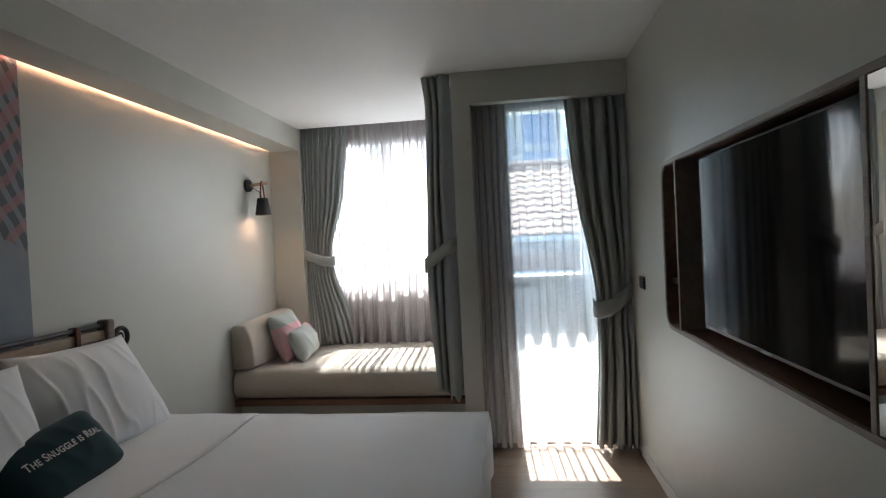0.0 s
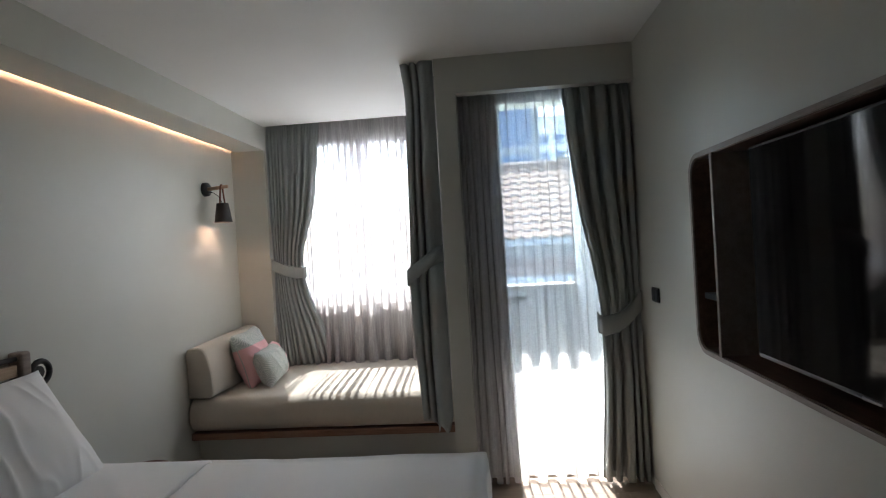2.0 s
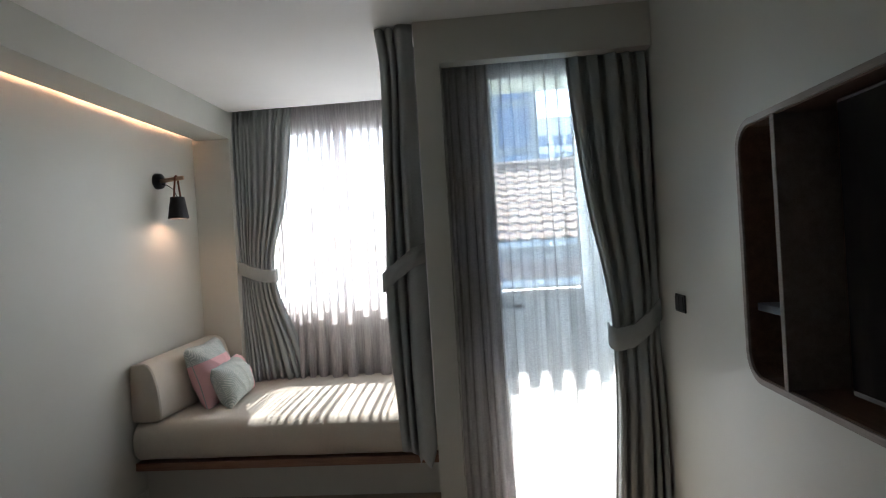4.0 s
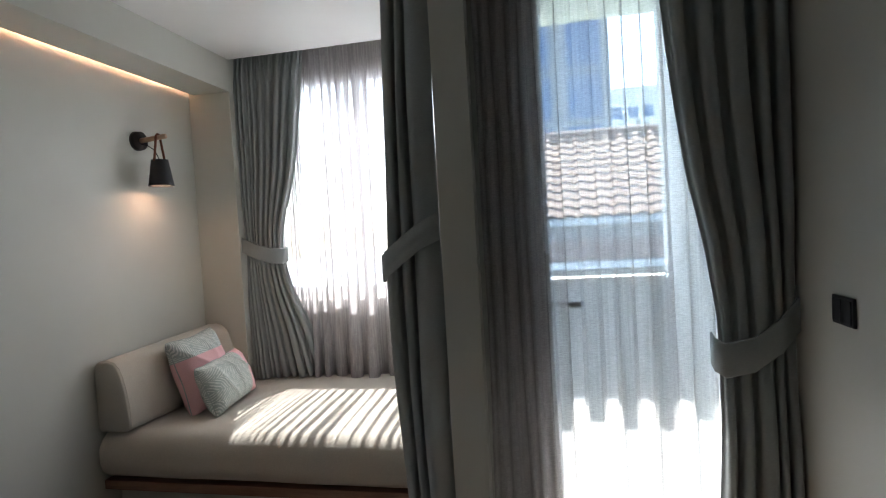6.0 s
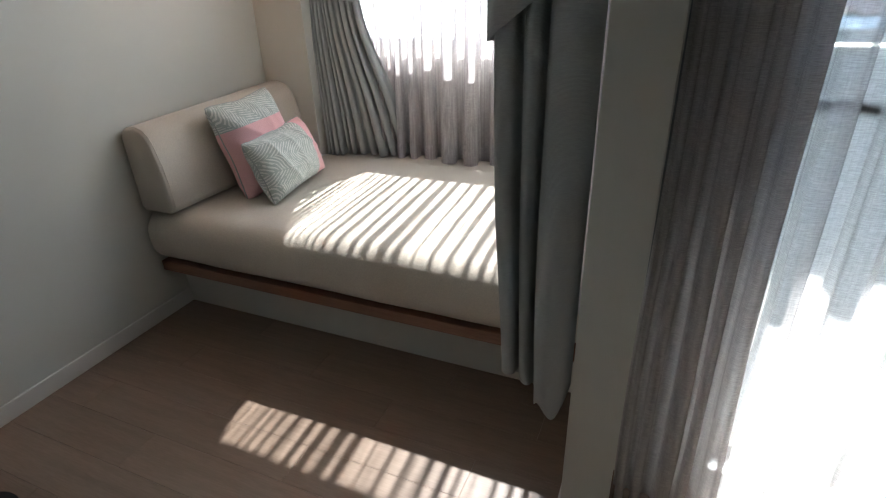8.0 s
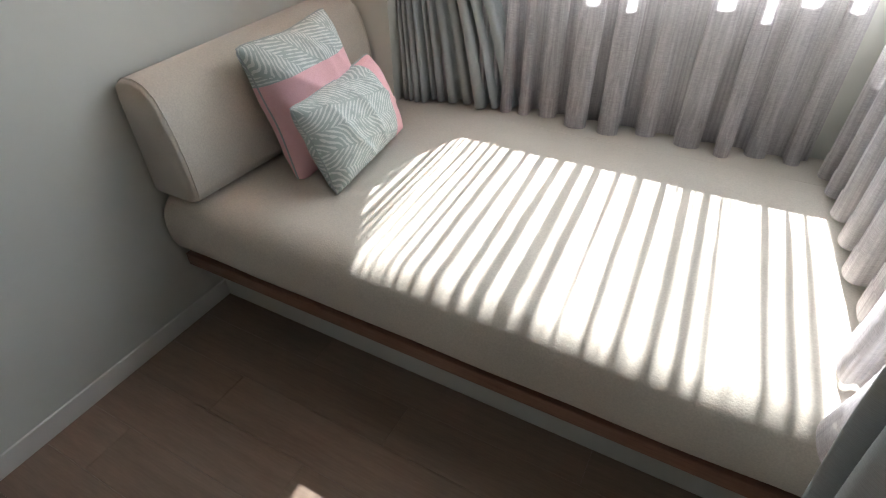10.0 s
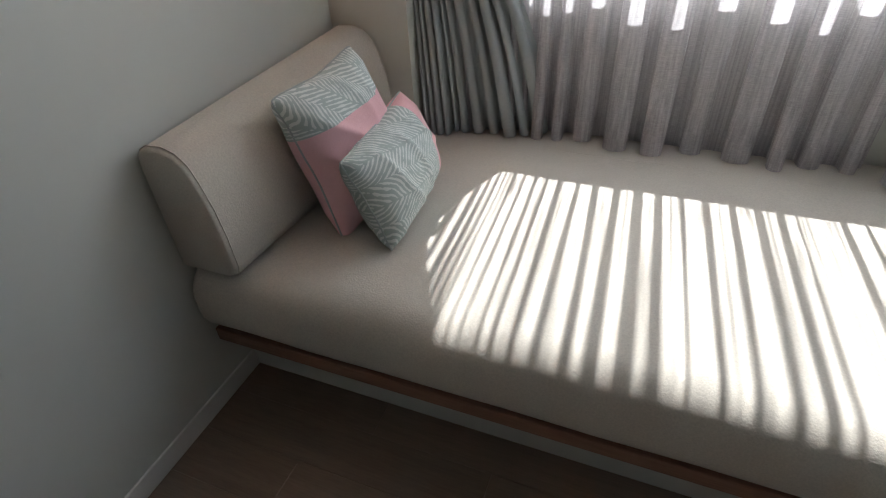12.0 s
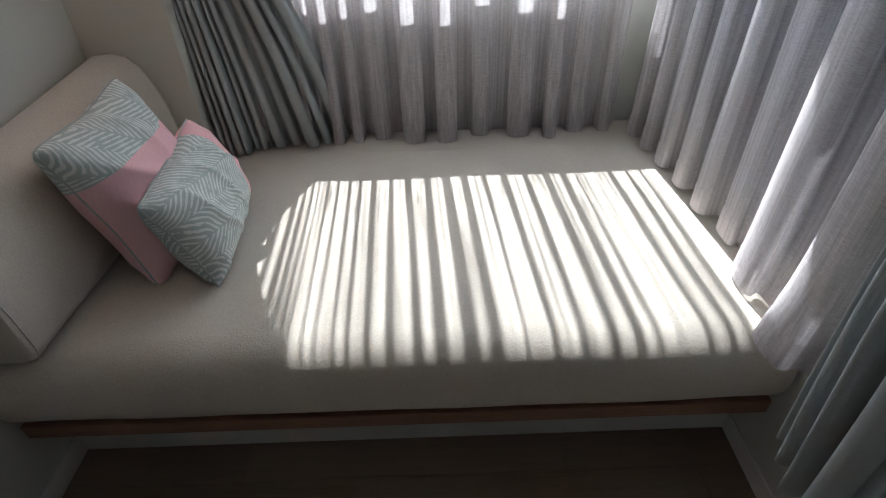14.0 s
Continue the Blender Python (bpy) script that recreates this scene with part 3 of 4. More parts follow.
def door_sheer(u, z):
    s, w, l = DOOR_FOLDS.at(u)
    amp = keyed(z, [(0.02, 0.080), (0.8, 0.072), (2.2, 0.036), (2.40, 0.014)])
    k = keyed(z, [(0.02, 0.14), (0.8, 0.12), (2.1, 0.12), (2.40, 0.20)])
    crimp = 0.006 * math.sin(8 * math.pi * DOOR_FOLDS.n * u + 4 * s) * keyed(z, [(0.9, 1.0), (1.4, 0.3)])
    return 0.255 + 0.68 * (s + k * l) + crimp + 0.006 * noise.noise(Vector((s * 9, z * 0.8, 3))), 4.093 - amp * w + 0.004 * DOOR_FOLDS.tuck(u, z, 2.42)


c = curtain("sheer_curtain", door_sheer, 264, levels(0.02, 2.42, 28), M_SHEER_DOOR, "voile curtain drawn over the balcony door, coloured paler for the daylight behind")
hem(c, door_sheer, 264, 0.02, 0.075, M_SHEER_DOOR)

# door: voile bunched beside the pier
STACK_FOLDS = Folds(5, 17, ((0.0, 0.8), (1.0, 1.3)), 0.3, 0.3)


def door_stack(u, z):
    s, w, l = STACK_FOLDS.at(u)
    amp = keyed(z, [(0.02, 0.100), (2.0, 0.080), (2.4, 0.060)])
    sway = 0.010 * noise.noise(Vector((s * 5, z * 1.3, 6)))
    return 0.032 + keyed(z, [(0.02, 0.262), (1.0, 0.240), (2.4, 0.238)]) * (s + 0.16 * l) + sway, 4.072 - amp * w


c = curtain("sheer_curtain", door_stack, 240, levels(0.02, 2.42, 28), M_SHEER_STACK, "voile curtain bunched at the pier, the door voile in a shaded tone")
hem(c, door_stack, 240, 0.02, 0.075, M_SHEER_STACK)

# door: drape tied back at the niche wall, in a few broad folds
DRAPE_FOLDS = Folds(5, 33, ((0.0, 1.1), (0.5, 1.2), (1.0, 0.8)), 0.4, 0.3)


def door_drape(u, z):
    xl = keyed(z, [(0.02, 0.780), (0.80, 0.822), (1.0, 0.822), (1.3, 0.79), (1.6, 0.735), (2.0, 0.69), (2.42, 0.660)])
    s, w, l = DRAPE_FOLDS.at(u)
    amp = keyed(z, [(0.02, 0.095), (0.6, 0.075), (1.0, 0.030), (1.5, 0.080), (2.2, 0.088), (2.42, 0.040)])
    sway = 0.014 * noise.noise(Vector((s * 4, z * 1.4, 8))) * math.sin(math.pi * s)
    return xl + (1.056 - xl) * (s + 0.17 * l) + sway, 4.024 - amp * w + 0.007 * DRAPE_FOLDS.tuck(u, z, 2.42)


c = curtain("drape", door_drape, 200, levels(0.025, 2.42, 50), M_DRAPE, "dark grey-green blackout drape tied back beside the balcony door", 0.004)
band("tieback", [(0.81, 4.06, 0.975), (0.803, 3.985, 0.965), (0.825, 3.955, 0.955), (0.91, 3.950, 0.975), (0.99, 3.955, 1.035), (1.05, 3.975, 1.10)], 0.115, 0.007, M_DRAPE, c, "grey-green cloth tieback")

# ---------------------------------------------------------------- daybed in the bay
YK = 4.435
daybed = thing("daybed", "built-in daybed with a beige mattress on a wood ledge", "daybed", at=(0, 0, 0))
part("base_panel", box(XL + 0.001, YK, 0, XP - 0.001, YW - 0.001, 0.218), M_WALL, daybed, "off-white base panel")
part("ledge", box(XL + 0.002, 4.332, 0.220, XP - 0.002, YW - 0.002, 0.268, 0.004), M_LEDGE, daybed, "walnut-coloured wooden ledge")


def soft_block(x0, y0, z0, x1, y1, z1, r, puff=0.0, seed=0.0, flat_back=False):
    """An upholstered block with rounded edges and a slightly uneven surface."""
    bm = box(x0, y0, z0, x1, y1, z1)
    along = [e for e in bm.edges if abs(e.verts[0].co.x - e.verts[1].co.x) > 0.1]
    bmesh.ops.bevel(bm, geom=along, offset=r, segments=6, profile=0.5, affect="EDGES")
    ends = [e for e in bm.edges if abs(e.verts[0].co.x - e.verts[1].co.x) < 1e-5 and (abs(e.verts[0].co.x - x0) < 1e-5 or abs(e.verts[0].co.x - x1) < 1e-5)]
    bmesh.ops.bevel(bm, geom=ends, offset=0.022, segments=4, profile=0.5, affect="EDGES")
    bmesh.ops.subdivide_edges(bm, edges=[e for e in bm.edges if e.calc_length() > 0.12], cuts=16, use_grid_fill=True)
    for v in bm.verts:
        q = v.co * 3.0 + Vector((seed, seed, seed))
        if flat_back and v.co.y > y1 - r and v.co.z > (z0 + z1) / 2:
            v.co.z = z1 - 0.004 * (v.co.y - y1 + r) / r
        v.co += Vector((noise.noise(q), noise.noise(q + Vector((7, 0, 0))), noise.noise(q + Vector((0, 9, 0))))) * puff
    return bm


part("mattress", soft_block(XL + 0.008, 4.295, 0.274, XP - 0.006, 5.262, 0.514, 0.10, 0.005, 3.0, True), M_SOFA, daybed, "beige woven mattress", True)
part("back_filler", box(-1.70, 5.266, 0.268, XP - 0.004, YW - 0.004, 0.507, 0.006), M_SOFA, daybed, "beige filler board behind the mattress")

bolster = thing("bolster", "beige upholstered backrest bolster on the daybed", "bolster")
prof = [(-1.984, 0.530), (-1.972, 0.517), (-1.83, 0.517), (-1.806, 0.528), (-1.798, 0.555), (-1.802, 0.65), (-1.814, 0.73), (-1.832, 0.795), (-1.848, 0.835), (-1.873, 0.862), (-1.91, 0.874), (-1.955, 0.871), (-1.978, 0.858), (-1.985, 0.83)]
BY_FRONT, BY_FAR = 4.318, 5.215


def bolster_ring(y, s):
    """Its outline at y, drawn in by s at the rounded ends; it grows a little taller and deeper towards the window."""
    k = (y - BY_FRONT) / (BY_FAR - BY_FRONT)
    ring = []
    for x, z in prof:
        px, pz = -1.985 + (x + 1.985) * (1 + 0.13 * k), 0.517 + (z - 0.517) * (1 + 0.085 * k)
        sag = 0.004 * math.sin(9 * y + 6 * z)
        ring.append((-1.90 + (px + 1.90) * s + (sag if x > -1.95 else 0), y, 0.70 + (pz - 0.70) * s))
    return ring


bm = bmesh.new()
rings = []
ends = ((0.0, 0.945), (0.005, 0.975), (0.013, 0.992), (0.024, 1.0))
for y, k in [(BY_FRONT + d, k) for d, k in ends] + [(BY_FRONT + 0.024 + (BY_FAR - BY_FRONT - 0.048) * i / 24, 1.0) for i in range(1, 24)] + [(BY_FAR - d, k) for d, k in ends[::-1]]:
    rings.append([bm.verts.new(p) for p in bolster_ring(y, k)])
for a, b in zip(rings, rings[1:]):
    for k in range(len(prof)):
        bm.faces.new((a[k], a[(k + 1) % len(prof)], b[(k + 1) % len(prof)], b[k]))
bm.faces.new(rings[0][::-1])
bm.faces.new(rings[-1])
bmesh.ops.recalc_face_normals(bm, faces=bm.faces[:])
part("cushion", bm, M_SOFA, bolster, "", True)
for y in (BY_FRONT + 0.014, BY_FAR - 0.014):
    part("piping", tube(bolster_ring(y, 1.0035)[2:], 0.0016, 6), M_SOFA, bolster, "beige piped seam", True)

# ---------------------------------------------------------------- cushions and pillows
def pillow_height(a, b, t, fat):
    """Half thickness over the square -1..1."""
    return t * max(0.0, (1 - abs(a) ** fat) * (1 - abs(b) ** fat)) ** 0.5


def pillow(w, h, t, seed=0.0, fat=2.6, pinch=0.07, wrinkle=0.006, n=26, corner=0.05, lean=0.0):
    """A stuffed cushion in its own xy plane, pinched along its sides, with pointed corners and creases."""
    bm = bmesh.new()
    ids = {}

    def place(i, j, side):
        a, b = 2 * i / n - 1, 2 * j / n - 1
        cut = 1 - corner * (abs(a * b)) ** 7
        wob = 0.012 * noise.noise(Vector((a * 2.3 + seed, b * 2.3, seed)))
        x = w / 2 * a * (1 - pinch * (1 - b * b) * abs(a)) * cut + wob * w
        y = h / 2 * b * (1 - pinch * (1 - a * a) * abs(b)) * cut + wob * h
        x -= lean * (b + 1) * (1.0 + 0.7 * a) / 2
        q = Vector((x * 9 + 4 * y + seed, y * 3 - 2 * x, seed + side))
        crease = (1 - abs(noise.noise(q)) * 2) ** 3 * 0.7 + 0.5 * noise.noise(q * 0.45 + Vector((3, 1, 0)))
        z = side * (pillow_height(a, b, t, fat) + wrinkle * crease * (1 - max(abs(a), abs(b)) ** 6))
        return Vector((x, y, z))

    for side in (1, -1):
        for i in range(n + 1):
            for j in range(n + 1):
                rim = i in (0, n) or j in (0, n)
                key = (i, j, 0 if rim else side)
                if key not in ids:
                    p = place(i, j, side)
                    if rim:
                        p.z = 0
                    ids[key] = bm.verts.new(p)
        for i in range(n):
            for j in range(n):
                q = [ids[(a, b, 0 if a in (0, n) or b in (0, n) else side)] for a, b in ((i, j), (i + 1, j), (i + 1, j + 1), (i, j + 1))]
                bm.faces.new(q if side == 1 else q[::-1])
    return bm


def basis(origin, along, up):
    """A pose whose x runs along, y up, and z out of the front."""
    x = Vector(along).normalized()
    y = Vector(up)
    y = (y - x * y.dot(x)).normalized()
    z = x.cross(y)
    m = Matrix((x, y, z)).transposed().to_4x4()
    m.translation = origin
    return m


def leaf_cloth(name, split_axis, split, flip):
    """Grey-green cotton with white brush-stroke fronds, and a plain pink panel past a straight seam."""
    m = Mat(name, (0.5, 0.55, 0.53), 0.9, spec=0.15)
    n = m.t.nodes
    # fronds lie side by side on a slant; strokes run out from each midrib, and every frond has its own start
    turn = n.new("ShaderNodeVectorRotate")
    turn.rotation_type = "Z_AXIS"
    turn.inputs["Angle"].default_value = 0.95 if flip else 0.25
    m.link(m.co, turn.inputs["Vector"])
    uv = n.new("ShaderNodeSeparateXYZ")
    m.link(turn.outputs[0], uv.inputs[0])
    bend = m.math("MULTIPLY", m.math("SUBTRACT", m.noise(7, 2), 0.5), 0.05)
    row = m.math("DIVIDE", m.math("ADD", uv.outputs[1], bend), 0.125)
    inside = m.math("ABSOLUTE", m.math("SUBTRACT", m.math("FRACT", row, 0.0), 0.5), 0.0)
    start = m.math("MULTIPLY", m.math("FLOOR", row, 0.0), 0.37)
    slant = m.math("MULTIPLY", inside, m.math("ADD", 0.075, m.math("MULTIPLY", m.noise(5, 1), 0.09)))
    phase = m.math("ADD", m.math("DIVIDE", m.math("ADD", uv.outputs[0], m.math("ADD", slant, m.math("MULTIPLY", bend, 0.6))), 0.0145), start)
    stroke = m.math("SINE", m.math("MULTIPLY", phase, 2 * math.pi), 0.0)
    patchy = m.math("MULTIPLY", m.math("SUBTRACT", m.noise(48, 3), 0.5), 4.2)
    rib = m.math("MULTIPLY", m.math("LESS_THAN", inside, 0.02), 0.9)
    lines = m.math("GREATER_THAN", m.math("SUBTRACT", m.math("ADD", stroke, patchy), rib), 0.30)
    leaf = m.mix(m.math("MULTIPLY", lines, 0.75), (0.42, 0.48, 0.455), (0.78, 0.79, 0.76))
    xyz = n.new("ShaderNodeSeparateXYZ")
    m.link(m.co, xyz.inputs[0])
    side = m.math("LESS_THAN" if flip else "GREATER_THAN", xyz.outputs[split_axis], split)
    weave = m.noise(380, 2)
    pink = m.ramp(weave, [(0.3, (0.76, 0.44, 0.46)), (0.7, (0.87, 0.55, 0.57))])
    m.colour(m.mix(side, leaf, pink))
    m.bump(weave, 0.3, 0.001)
    return m.m


M_LEAF_A = leaf_cloth("frond_cotton_pink_lower", 1, 0.095, True)
M_LEAF_B = leaf_cloth("frond_cotton_pink_end", 0, 0.118, False)
M_PIPING = cloth("grey_piping", (0.40, 0.44, 0.43), 0.05)


def scatter_cushion(name, m, w, h, t, material, seed, label):
    root = thing(name, label, "cushion")
    root.matrix_world = m
    part("cover", pillow(w, h, t, seed, 2.3, 0.10, 0.017, 56), material, root, "", True)
    edge = []
    for k in range(97):
        s = k / 96 * 4
        i, f = int(s) % 4, s - int(s)
        a, b = [(-1 + 2 * f, -1), (1, -1 + 2 * f), (1 - 2 * f, 1), (-1, 1 - 2 * f)][i]
        cut, wob = 1 - 0.05 * (abs(a * b)) ** 7, 0.012 * noise.noise(Vector((a * 2.3 + seed, b * 2.3, seed)))
        edge.append((w / 2 * a * (1 - 0.10 * (1 - b * b) * abs(a)) * cut + wob * w, h / 2 * b * (1 - 0.10 * (1 - a * a) * abs(b)) * cut + wob * h, 0))
    part("piping", tube(edge, 0.0028, 6), M_PIPING, root, "grey-green piped seam", True)
    return root


scatter_cushion("cushion", basis((-1.70, 4.758, 0.712), (0.04, 1, 0.05), (-0.30, 0.02, 1)), 0.385, 0.445, 0.105, M_LEAF_A, 2.0, "square cushion with grey-green fronds and a pink lower panel")
scatter_cushion("lumbar_cushion", basis((-1.552, 4.762, 0.655), (-0.08, 1, 0.05), (-0.40, -0.02, 1)), 0.445, 0.29, 0.092, M_LEAF_B, 5.0, "oblong cushion with grey-green fronds and a pink end")

# ---------------------------------------------------------------- bed
BX1, BY0, BY1, BZ = 0.085, 1.28, 3.14, 0.555
bed = thing("bed", "double bed made up with smooth white linen", "bed", at=(0, 0, 0))
part("base", box(XL + 0.08, BY0 + 0.06, 0.03, BX1 - 0.06, BY1 - 0.06, 0.27, 0.01), M_PANEL, bed, "dark upholstered base")


def duvet(u, v):
    """White cover: flat on top, falling over three sides with soft folds."""
    hx, hy = (BX1 - XL - 0.10), (BY1 - BY0)
    s, t = u * (hx + 0.30) - hx, v * (hy + 0.60) - 0.30
    over = max(0.0, s)
    side = max(0.0, -t) + max(0.0, t - hy)
    r = 0.06
    drop = over + side if not (over and side) else max(over, side) + 0.3 * min(over, side)
    x = BX1 + min(s, 0.0) - (0.0 if over == 0 else 0.0)
    y = BY0 + min(max(t, 0.0), hy)
    q = Vector((x * 2.2, y * 2.2, 1.0))
    z = BZ - drop * min(1.0, drop / r) + 0.009 * noise.noise(q) + 0.004 * noise.noise(q * 3.1)
    if over > 0:
        x += min(over, 0.03) * 0.6 + 0.012 * math.sin(y * 17) * min(1, over / 0.1)
    if t > hy:
        y += min(t - hy, 0.03) * 0.6 + 0.010 * math.sin(x * 15) * min(1, (t - hy) / 0.1)
    if t < 0:
        y -= min(-t, 0.03) * 0.6 + 0.010 * math.sin(x * 15) * min(1, -t / 0.1)
    near = min(BX1 - x, BY1 - y, y - BY0)
    if drop == 0 and near < r:
        z -= (r - near) ** 2 / r * 0.5
    return (x, y, max(0.24, z))


part("duvet", grid(duvet, 90, 90), M_LINEN, bed, "smooth white duvet", True)


def top_sheet(u, v):
    x = -1.88 + 0.70 * u + 0.012 * math.sin(9 * v + 1)
    y = BY0 + 0.005 + (BY1 - BY0 - 0.010) * v
    near = min(BY1 - y, y - BY0)
    q = Vector((x * 2.2, y * 2.2, 1.0))
    z = BZ + 0.009 * noise.noise(q) + 0.004 * noise.noise(q * 3.1) + 0.016 + 0.006 * noise.noise(Vector((x * 5, y * 6, 4)))
    if near < 0.06:
        z -= (0.06 - near) ** 2 / 0.06 * 0.5
    return (x, y, z)


ob = part("folded_sheet", grid(top_sheet, 30, 60), M_LINEN, bed, "white sheet folded back over the duvet", True)
mod = ob.modifiers.new("thickness", "SOLIDIFY")
mod.thickness, mod.offset = 0.014, -1

headboard = thing("headboard", "oak-framed headboard with a dark padded panel and a strapped rail", "headboard", at=(0, 0, 0))
for y in (1.42, 2.955):
    part("post", box(-1.985, y - 0.028, 0.0, -1.915, y + 0.028, 1.135, 0.012, 3), M_RIM, headboard, "greyed oak post")
part("crossbar", box(-1.965, 1.448, 1.030, -1.935, 2.927, 1.082, 0.004), M_OAK, headboard, "pale oak crossbar")
part("rail", cyl((-1.945, 1.448, 1.108), (-1.945, 2.927, 1.108), 0.012, seg=14), M_BLACK, headboard, "dark metal rail", True)
part("panel", box(-1.975, 1.448, 0.45, -1.925, 2.927, 1.020, 0.015, 3), M_PANEL, headboard, "dark padded panel")
for y in (1.62, 2.18, 2.74):
    part("strap", box(-1.972, y - 0.016, 1.015, -1.925, y + 0.016, 1.124, 0.005), M_LEATHER, headboard, "brown leather strap")

for y0, px, slump, lab in ((2.700, -1.775, 0.12, "crumpled white pillow leaning against the headboard"), (1.865, -1.715, 0.03, "white pillow leaning beside the other pillow")):
    pl = thing("pillow", lab, "pillow", "pillows on the bed")
    pl.matrix_world = basis((px, y0, 0.790), (0.03, 1, -0.03), (-0.30, 0.0, 1))
    part("pillowcase", pillow(0.86, 0.56, 0.120, y0, 2.0, 0.07, 0.014, 84, 0.0, slump), M_LINEN, pl, "", True)

# dark green cushion with its words, laid on the curve of the cover
M_TEAL = cloth("dark_teal_cotton", (0.008, 0.040, 0.046), 0.15, 700, 0.9, 0.2)
M_WORDS = cloth("white_embroidery", (0.72, 0.70, 0.68), 0.08, 900)
teal = thing("lumbar_cushion", "dark teal cushion with white words leaning on the pillows", "cushion")
teal.matrix_world = basis((-1.575, 2.180, 0.672), (0.02, 1, 0.10), (-0.85, 0.0, 1))
part("cover", pillow(0.54, 0.30, 0.075, 8.0, 3.4, 0.05, 0.006, 40, 0.09), M_TEAL, teal, "", True)
curve = bpy.data.curves.new("words", "FONT")
curve.body, curve.size, curve.align_x, curve.align_y = "The Snuggle is Real", 0.040, "CENTER", "CENTER"
curve.small_caps_scale = 0.78
for letter in curve.body_format:
    letter.use_small_caps = True
curve.space_character, curve.offset = 1.05, 0.0007
tmp = new("words", curve)
words = bpy.data.meshes.new_from_object(tmp.evaluated_get(bpy.context.evaluated_depsgraph_get()))
bpy.data.objects.remove(tmp)
tb = bmesh.new()
tb.from_mesh(words)
bmesh.ops.triangulate(tb, faces=tb.faces[:])
bmesh.ops.subdivide_edges(tb, edges=[e for e in tb.edges if e.calc_length() > 0.015], cuts=2)
for v in tb.verts:
    v.co.x += 0.012
    v.co.y = v.co.y * 1.2 + 0.015
    v.co.z = pillow_height(v.co.x / 0.27, v.co.y / 0.15, 0.075, 3.4) + 0.0075
part("words", tb, M_WORDS, teal, "white hand-lettered words")

# ---------------------------------------------------------------- wall by the bed
m = Mat("mural_print", (0.3, 0.3, 0.32), 0.7)
frond = m.wave(3.2, 4.0, m.scaled((1, 1, 1), (0.75, 0, 0)), "Y")
blade = m.wave(4.6, 3.0, m.scaled((1, 1, 1), (-0.5, 0, 0)), "Y")
zone = m.noise(2.6, 2)
base = m.ramp(m.noise(2.2, 4), [(0.3, (0.20, 0.225, 0.255)), (0.7, (0.28, 0.305, 0.335))])
sepm = m.t.nodes.new("ShaderNodeSeparateXYZ")
m.link(m.co, sepm.inputs[0])
above = m.math("GREATER_THAN", m.math("ADD", sepm.outputs[2], m.math("MULTIPLY", zone, 0.3)), 1.72)
dark = m.math("MULTIPLY", above, m.math("GREATER_THAN", m.math("ADD", blade, m.math("MULTIPLY", zone, 1.2)), 1.05))
upper = m.math("MULTIPLY", above, m.math("GREATER_THAN", m.math("SUBTRACT", m.math("ADD", frond, 0.5), zone), 0.62))
base = m.mix(m.math("MULTIPLY", dark, 0.75), base, (0.075, 0.08, 0.095))
m.colour(m.mix(m.math("MULTIPLY", upper, 0.65), base, (0.42, 0.21, 0.21)))
mural = tagged(part("mural", box(XL, 1.2, 0.45, XL + 0.003, 2.545, 2.60), m.m), "grey mural panel with faded pink palm fronds", "mural")

bracket = thing("wall_hook", "round black metal fitting on the wall by the headboard", "wall fitting", at=(0, 0, 0))
ring = [(-1.935, 3.045 + 0.052 * math.cos(a), 1.02 + 0.052 * math.sin(a)) for a in [math.pi * 2 * k / 28 for k in range(29)]]
part("ring", tube(ring, 0.013, 10), M_BLACK, bracket, "black ring", True)
part("plate", cyl((XL, 3.045, 1.02), (-1.94, 3.045, 1.02), 0.035, 0.03, 24), M_BLACK, bracket, "black plate")

table = thing("side_table", "small round dark brown side table beside the bed", "table", at=(-1.63, 3.285, 0))
tt = cyl((0, 0, 0.425), (0, 0, 0.45), 0.12, seg=48)
bmesh.ops.bevel(tt, geom=[e for e in tt.edges if abs(e.verts[0].co.z - e.verts[1].co.z) < 1e-5 and len(e.link_faces) == 2], offset=0.008, segments=3, affect="EDGES")
part("tabletop", tt, M_WALNUT, table, "round walnut top", True)
part("stem", cyl((0, 0, 0.02), (0, 0, 0.425), 0.022, seg=20), M_BLACK, table, "black stem", True)
part("foot", cyl((0, 0, 0), (0, 0, 0.02), 0.10, 0.095, 40), M_BLACK, table, "black round foot", True)

# wall lamp over the daybed
lamp = thing("wall_lamp", "black wall lamp hung by leather straps from a beech peg", "lamp", at=(0, 0, 0))
LY, LZ = 4.735, 2.03
part("backplate", cyl((XL, LY, LZ), (XL + 0.030, LY, LZ), 0.055, 0.052, 40), M_BLACK, lamp, "round black backplate", True)
part("peg", cyl((XL + 0.030, LY, LZ), (XL + 0.185, LY + 0.005, LZ + 0.014), 0.0145, 0.0135, 20), M_BEECH, lamp, "pale beech peg", True)
SX, SY = XL + 0.135, LY + 0.005
for s in (-1, 1):
    part("strap", tube([(SX, SY + s * 0.002, LZ + 0.030), (SX, SY + s * 0.016, LZ + 0.016), (SX, SY + s * 0.024, LZ - 0.03), (SX, SY + s * 0.042, LZ - 0.125)], 0.0065, 8), M_LEATHER, lamp, "brown leather strap", True)
shade = bmesh.new()
rings = []
for r, z in ((0.044, LZ - 0.115), (0.0665, LZ - 0.262), (0.0640, LZ - 0.262), (0.0415, LZ - 0.118)):
    rings.append([shade.verts.new((SX + r * math.cos(2 * math.pi * k / 40), SY + r * math.sin(2 * math.pi * k / 40), z)) for k in range(40)])
for a, b in zip(rings, rings[1:]):
    for k in range(40):
        shade.faces.new((a[k], a[(k + 1) % 40], b[(k + 1) % 40], b[k]))
shade.faces.new(rings[0])
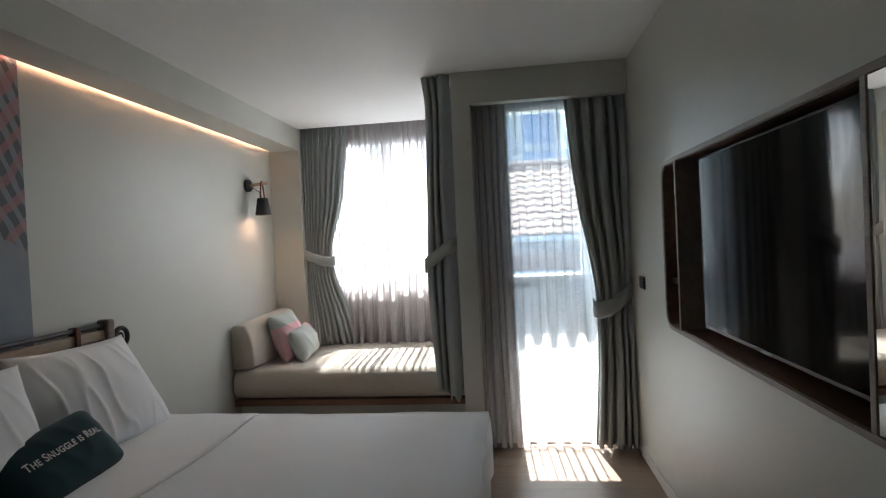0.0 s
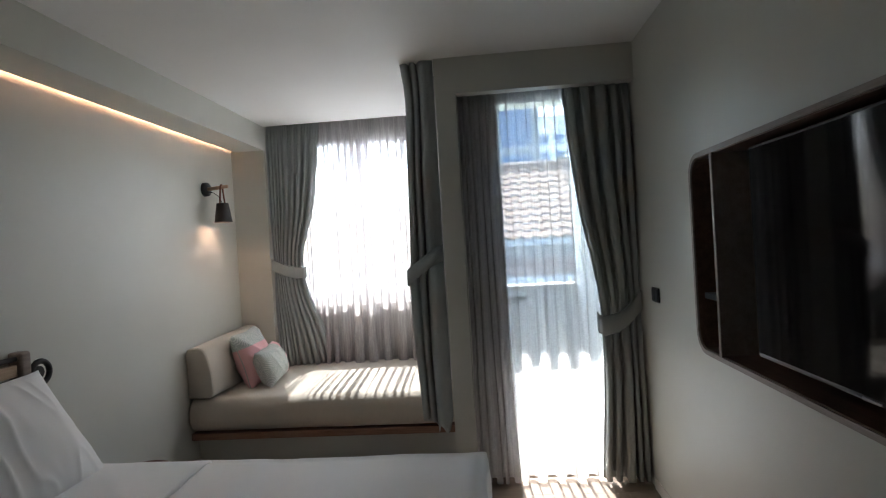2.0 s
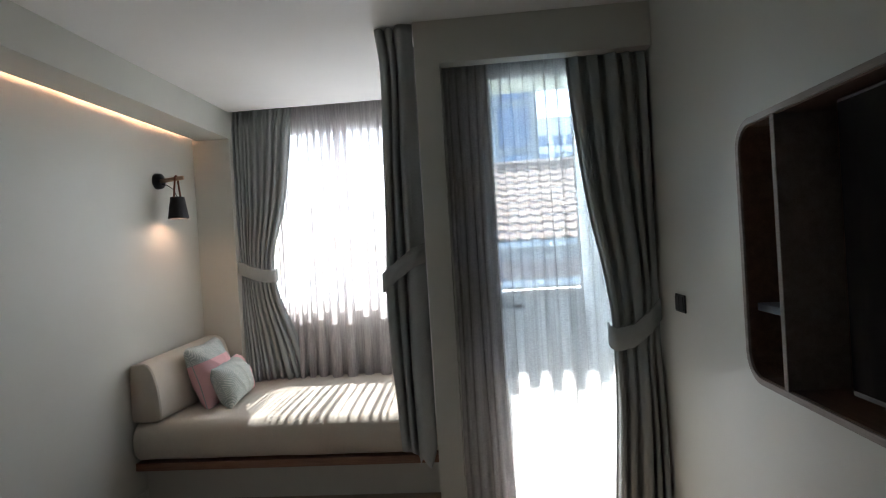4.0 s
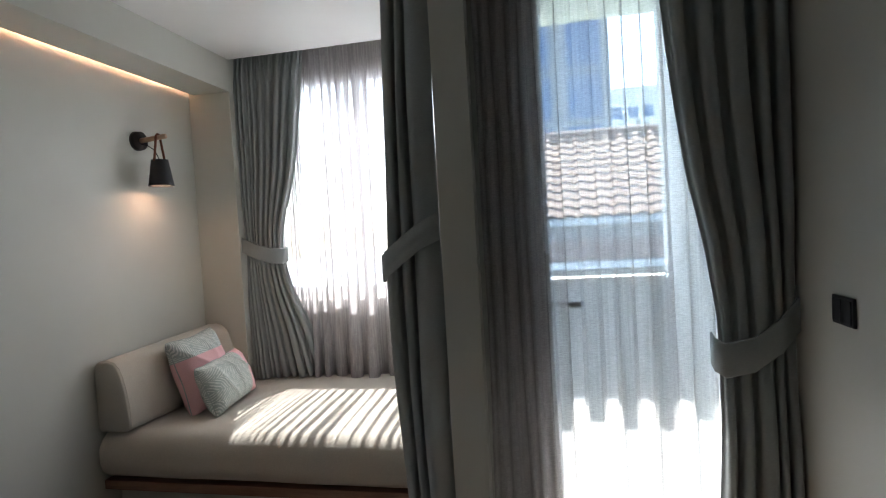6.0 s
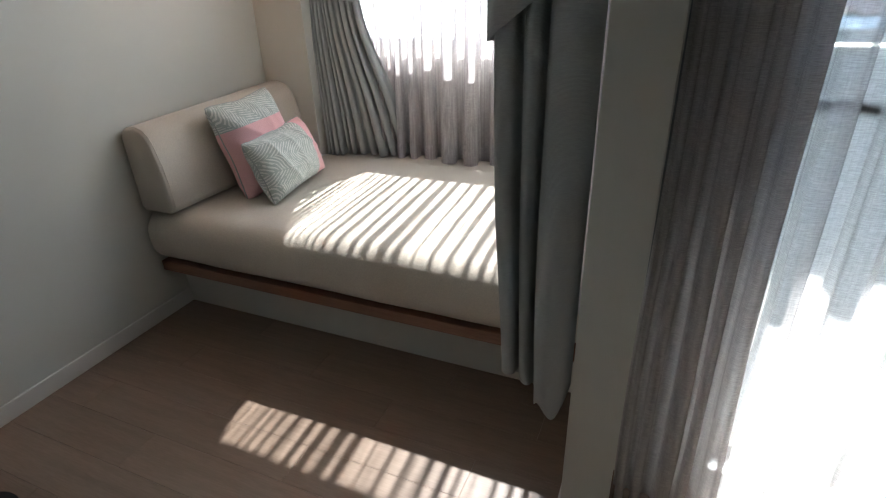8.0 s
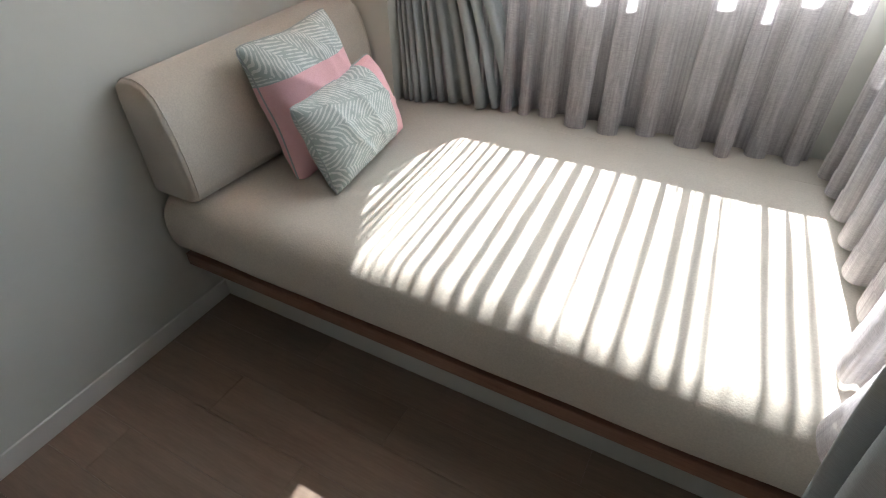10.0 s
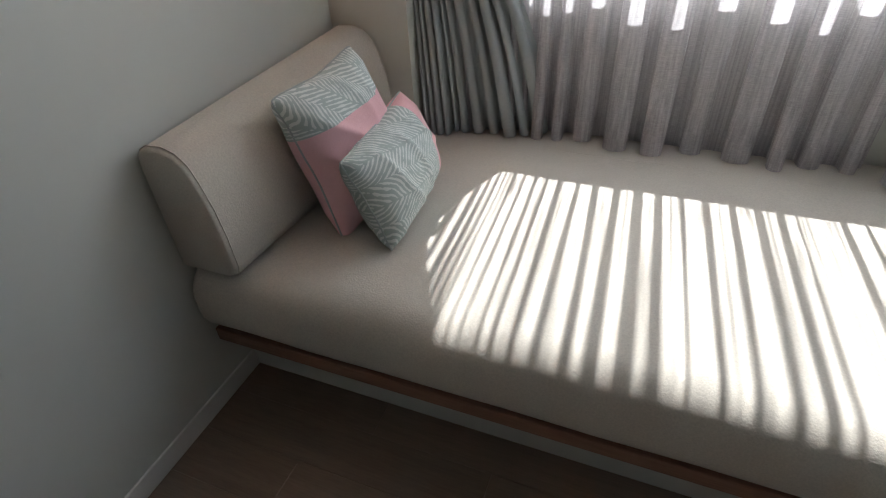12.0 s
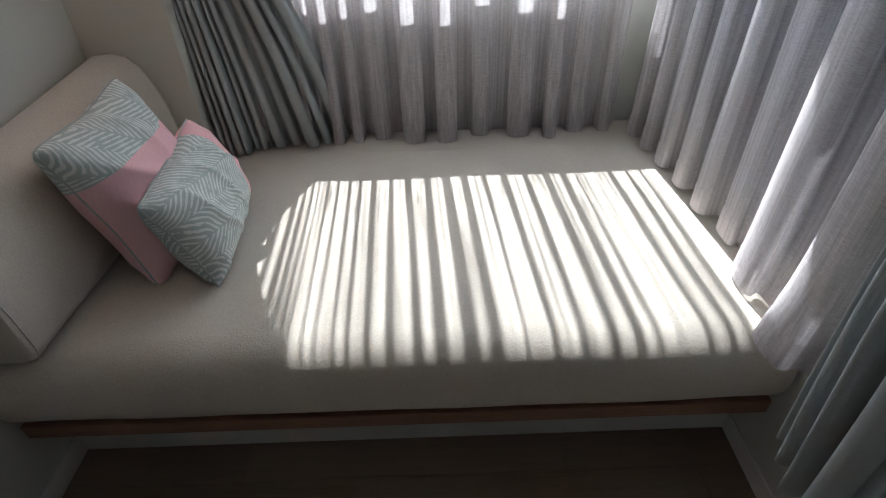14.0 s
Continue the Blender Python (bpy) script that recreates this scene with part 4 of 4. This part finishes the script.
shade.faces.new(rings[-1][::-1])
bmesh.ops.recalc_face_normals(shade, faces=shade.faces[:])
part("shade", shade, M_BLACK, lamp, "tapered matt black shade")
bulb = cyl((SX, SY, LZ - 0.16), (SX, SY, LZ - 0.245), 0.028, 0.035, 20)
part("bulb", bulb, M_BULB, lamp, "warm glowing bulb", True)
part("cable", tube([(XL + 0.03, LY, LZ - 0.02), (XL + 0.07, LY, LZ - 0.03), (XL + 0.11, LY + 0.003, LZ - 0.06), (SX, SY, LZ - 0.115)], 0.0028, 6), M_BLACK, lamp, "thin black cable", True)

# ---------------------------------------------------------------- niche wall
unit = thing("wall_unit", "recessed wall unit with a greyed-oak rim and dark walnut lining", "wall unit", at=(0, 0, 0))
RX = 0.975
outer, inner = rounded(NICHE[0], NICHE[1], NICHE[2], NICHE[3], 0.085), rounded(NICHE[0] + 0.018, NICHE[1] + 0.018, NICHE[2] - 0.018, NICHE[3] - 0.018, 0.068)
part("rim", plate(outer, [inner], "x", RX, XR + 0.20), M_RIM, unit, "greyed oak rim")
lining = plate(inner, [rounded(NICHE[0] + 0.022, NICHE[1] + 0.022, NICHE[2] - 0.022, NICHE[3] - 0.022, 0.064)], "x", RX + 0.006, XR + 0.19)
part("lining", lining, M_WALNUT, unit, "dark walnut lining")
part("back", box(XR + 0.075, NICHE[0], NICHE[1], XR + 0.10, NICHE[2], NICHE[3]), M_WALNUT, unit, "dark walnut back")
for y in (2.732, 1.480):
    part("divider", box(RX, y - 0.010, NICHE[1] + 0.018, XR + 0.075, y + 0.010, NICHE[3] - 0.018, 0.002), M_RIM, unit, "upright oak divider")
part("shelf", box(RX + 0.03, 2.744, 1.222, XR + 0.075, NICHE[2] - 0.022, 1.245, 0.002), M_SHELF, unit, "slate-blue shelf")
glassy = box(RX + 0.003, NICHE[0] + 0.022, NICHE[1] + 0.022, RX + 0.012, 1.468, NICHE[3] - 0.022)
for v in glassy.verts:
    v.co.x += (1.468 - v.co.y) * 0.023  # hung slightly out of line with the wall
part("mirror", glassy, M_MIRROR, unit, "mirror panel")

tv = thing("television", "large black flat television in the wall unit", "television", at=(0, 0, 0))
part("casing", box(1.008, 1.500, 1.076, 1.050, 2.522, 1.752, 0.006, 2), M_PLASTIC, tv, "black casing")
part("wall_mount", box(1.050, 1.80, 1.25, XR + 0.075, 2.25, 1.60, 0.004), M_BLACK, tv, "black wall mount")
part("screen", box(1.0045, 1.510, 1.092, 1.0085, 2.512, 1.742), M_SCREEN, tv, "glossy black screen")
part("badge", box(1.0035, 1.98, 1.080, 1.0085, 2.04, 1.087), M_ALU, tv, "small grey badge")

switch = thing("light_switch", "square black light switch on the wall", "switch", at=(XR, 3.712, 1.153))
part("plate", box(-0.009, -0.056, -0.040, 0, 0.056, 0.040, 0.003), M_PLASTIC, switch, "black plate")
part("rocker", box(-0.013, -0.048, -0.032, -0.008, -0.001, 0.032, 0.002), M_BLACK, switch)
part("rocker", box(-0.013, 0.001, -0.032, -0.008, 0.048, 0.032, 0.002), M_BLACK, switch)

# blind wand behind the door voile
wand = thing("blind_wand", "thin pale wand hanging inside the balcony door", "wand", at=(0, 0, 0))
part("rod", cyl((0.80, 4.10, 1.24), (0.80, 4.10, 2.40), 0.0035, seg=8), M_TRIM, wand, "", True)
part("tip", cyl((0.80, 4.10, 1.215), (0.80, 4.10, 1.24), 0.006, 0.004, 8), M_TRIM, wand, "pale tip", True)

# ---------------------------------------------------------------- floor planks
PW, PL = 0.148, 0.90
meshes = {}
y, row = 3.43 - 34 * PW, 0
while y < 4.43:
    y1 = min(y + PW, 4.44)
    x = XL - (row * 0.37) % PL
    while x < XR - 0.01:
        x0, x1 = max(x, XL), min(x + PL, XR)
        if x1 - x0 > 0.02:
            key = (round(x1 - x0, 3), round(y1 - y, 3))
            if key not in meshes:
                w, l = key
                me = mesh(box(-w / 2 + 0.0004, -l / 2 + 0.0004, -0.012, w / 2 - 0.0004, l / 2 - 0.0004, 0.0, 0.0006, 1), "plank")
                me.materials.append(M_FLOOR)
                meshes[key] = me
            ob = new("plank", meshes[key])
            ob.location = ((x0 + x1) / 2, (y + y1) / 2, 0)
            ob.parent = floor
        x += PL
    y += PW
    row += 1
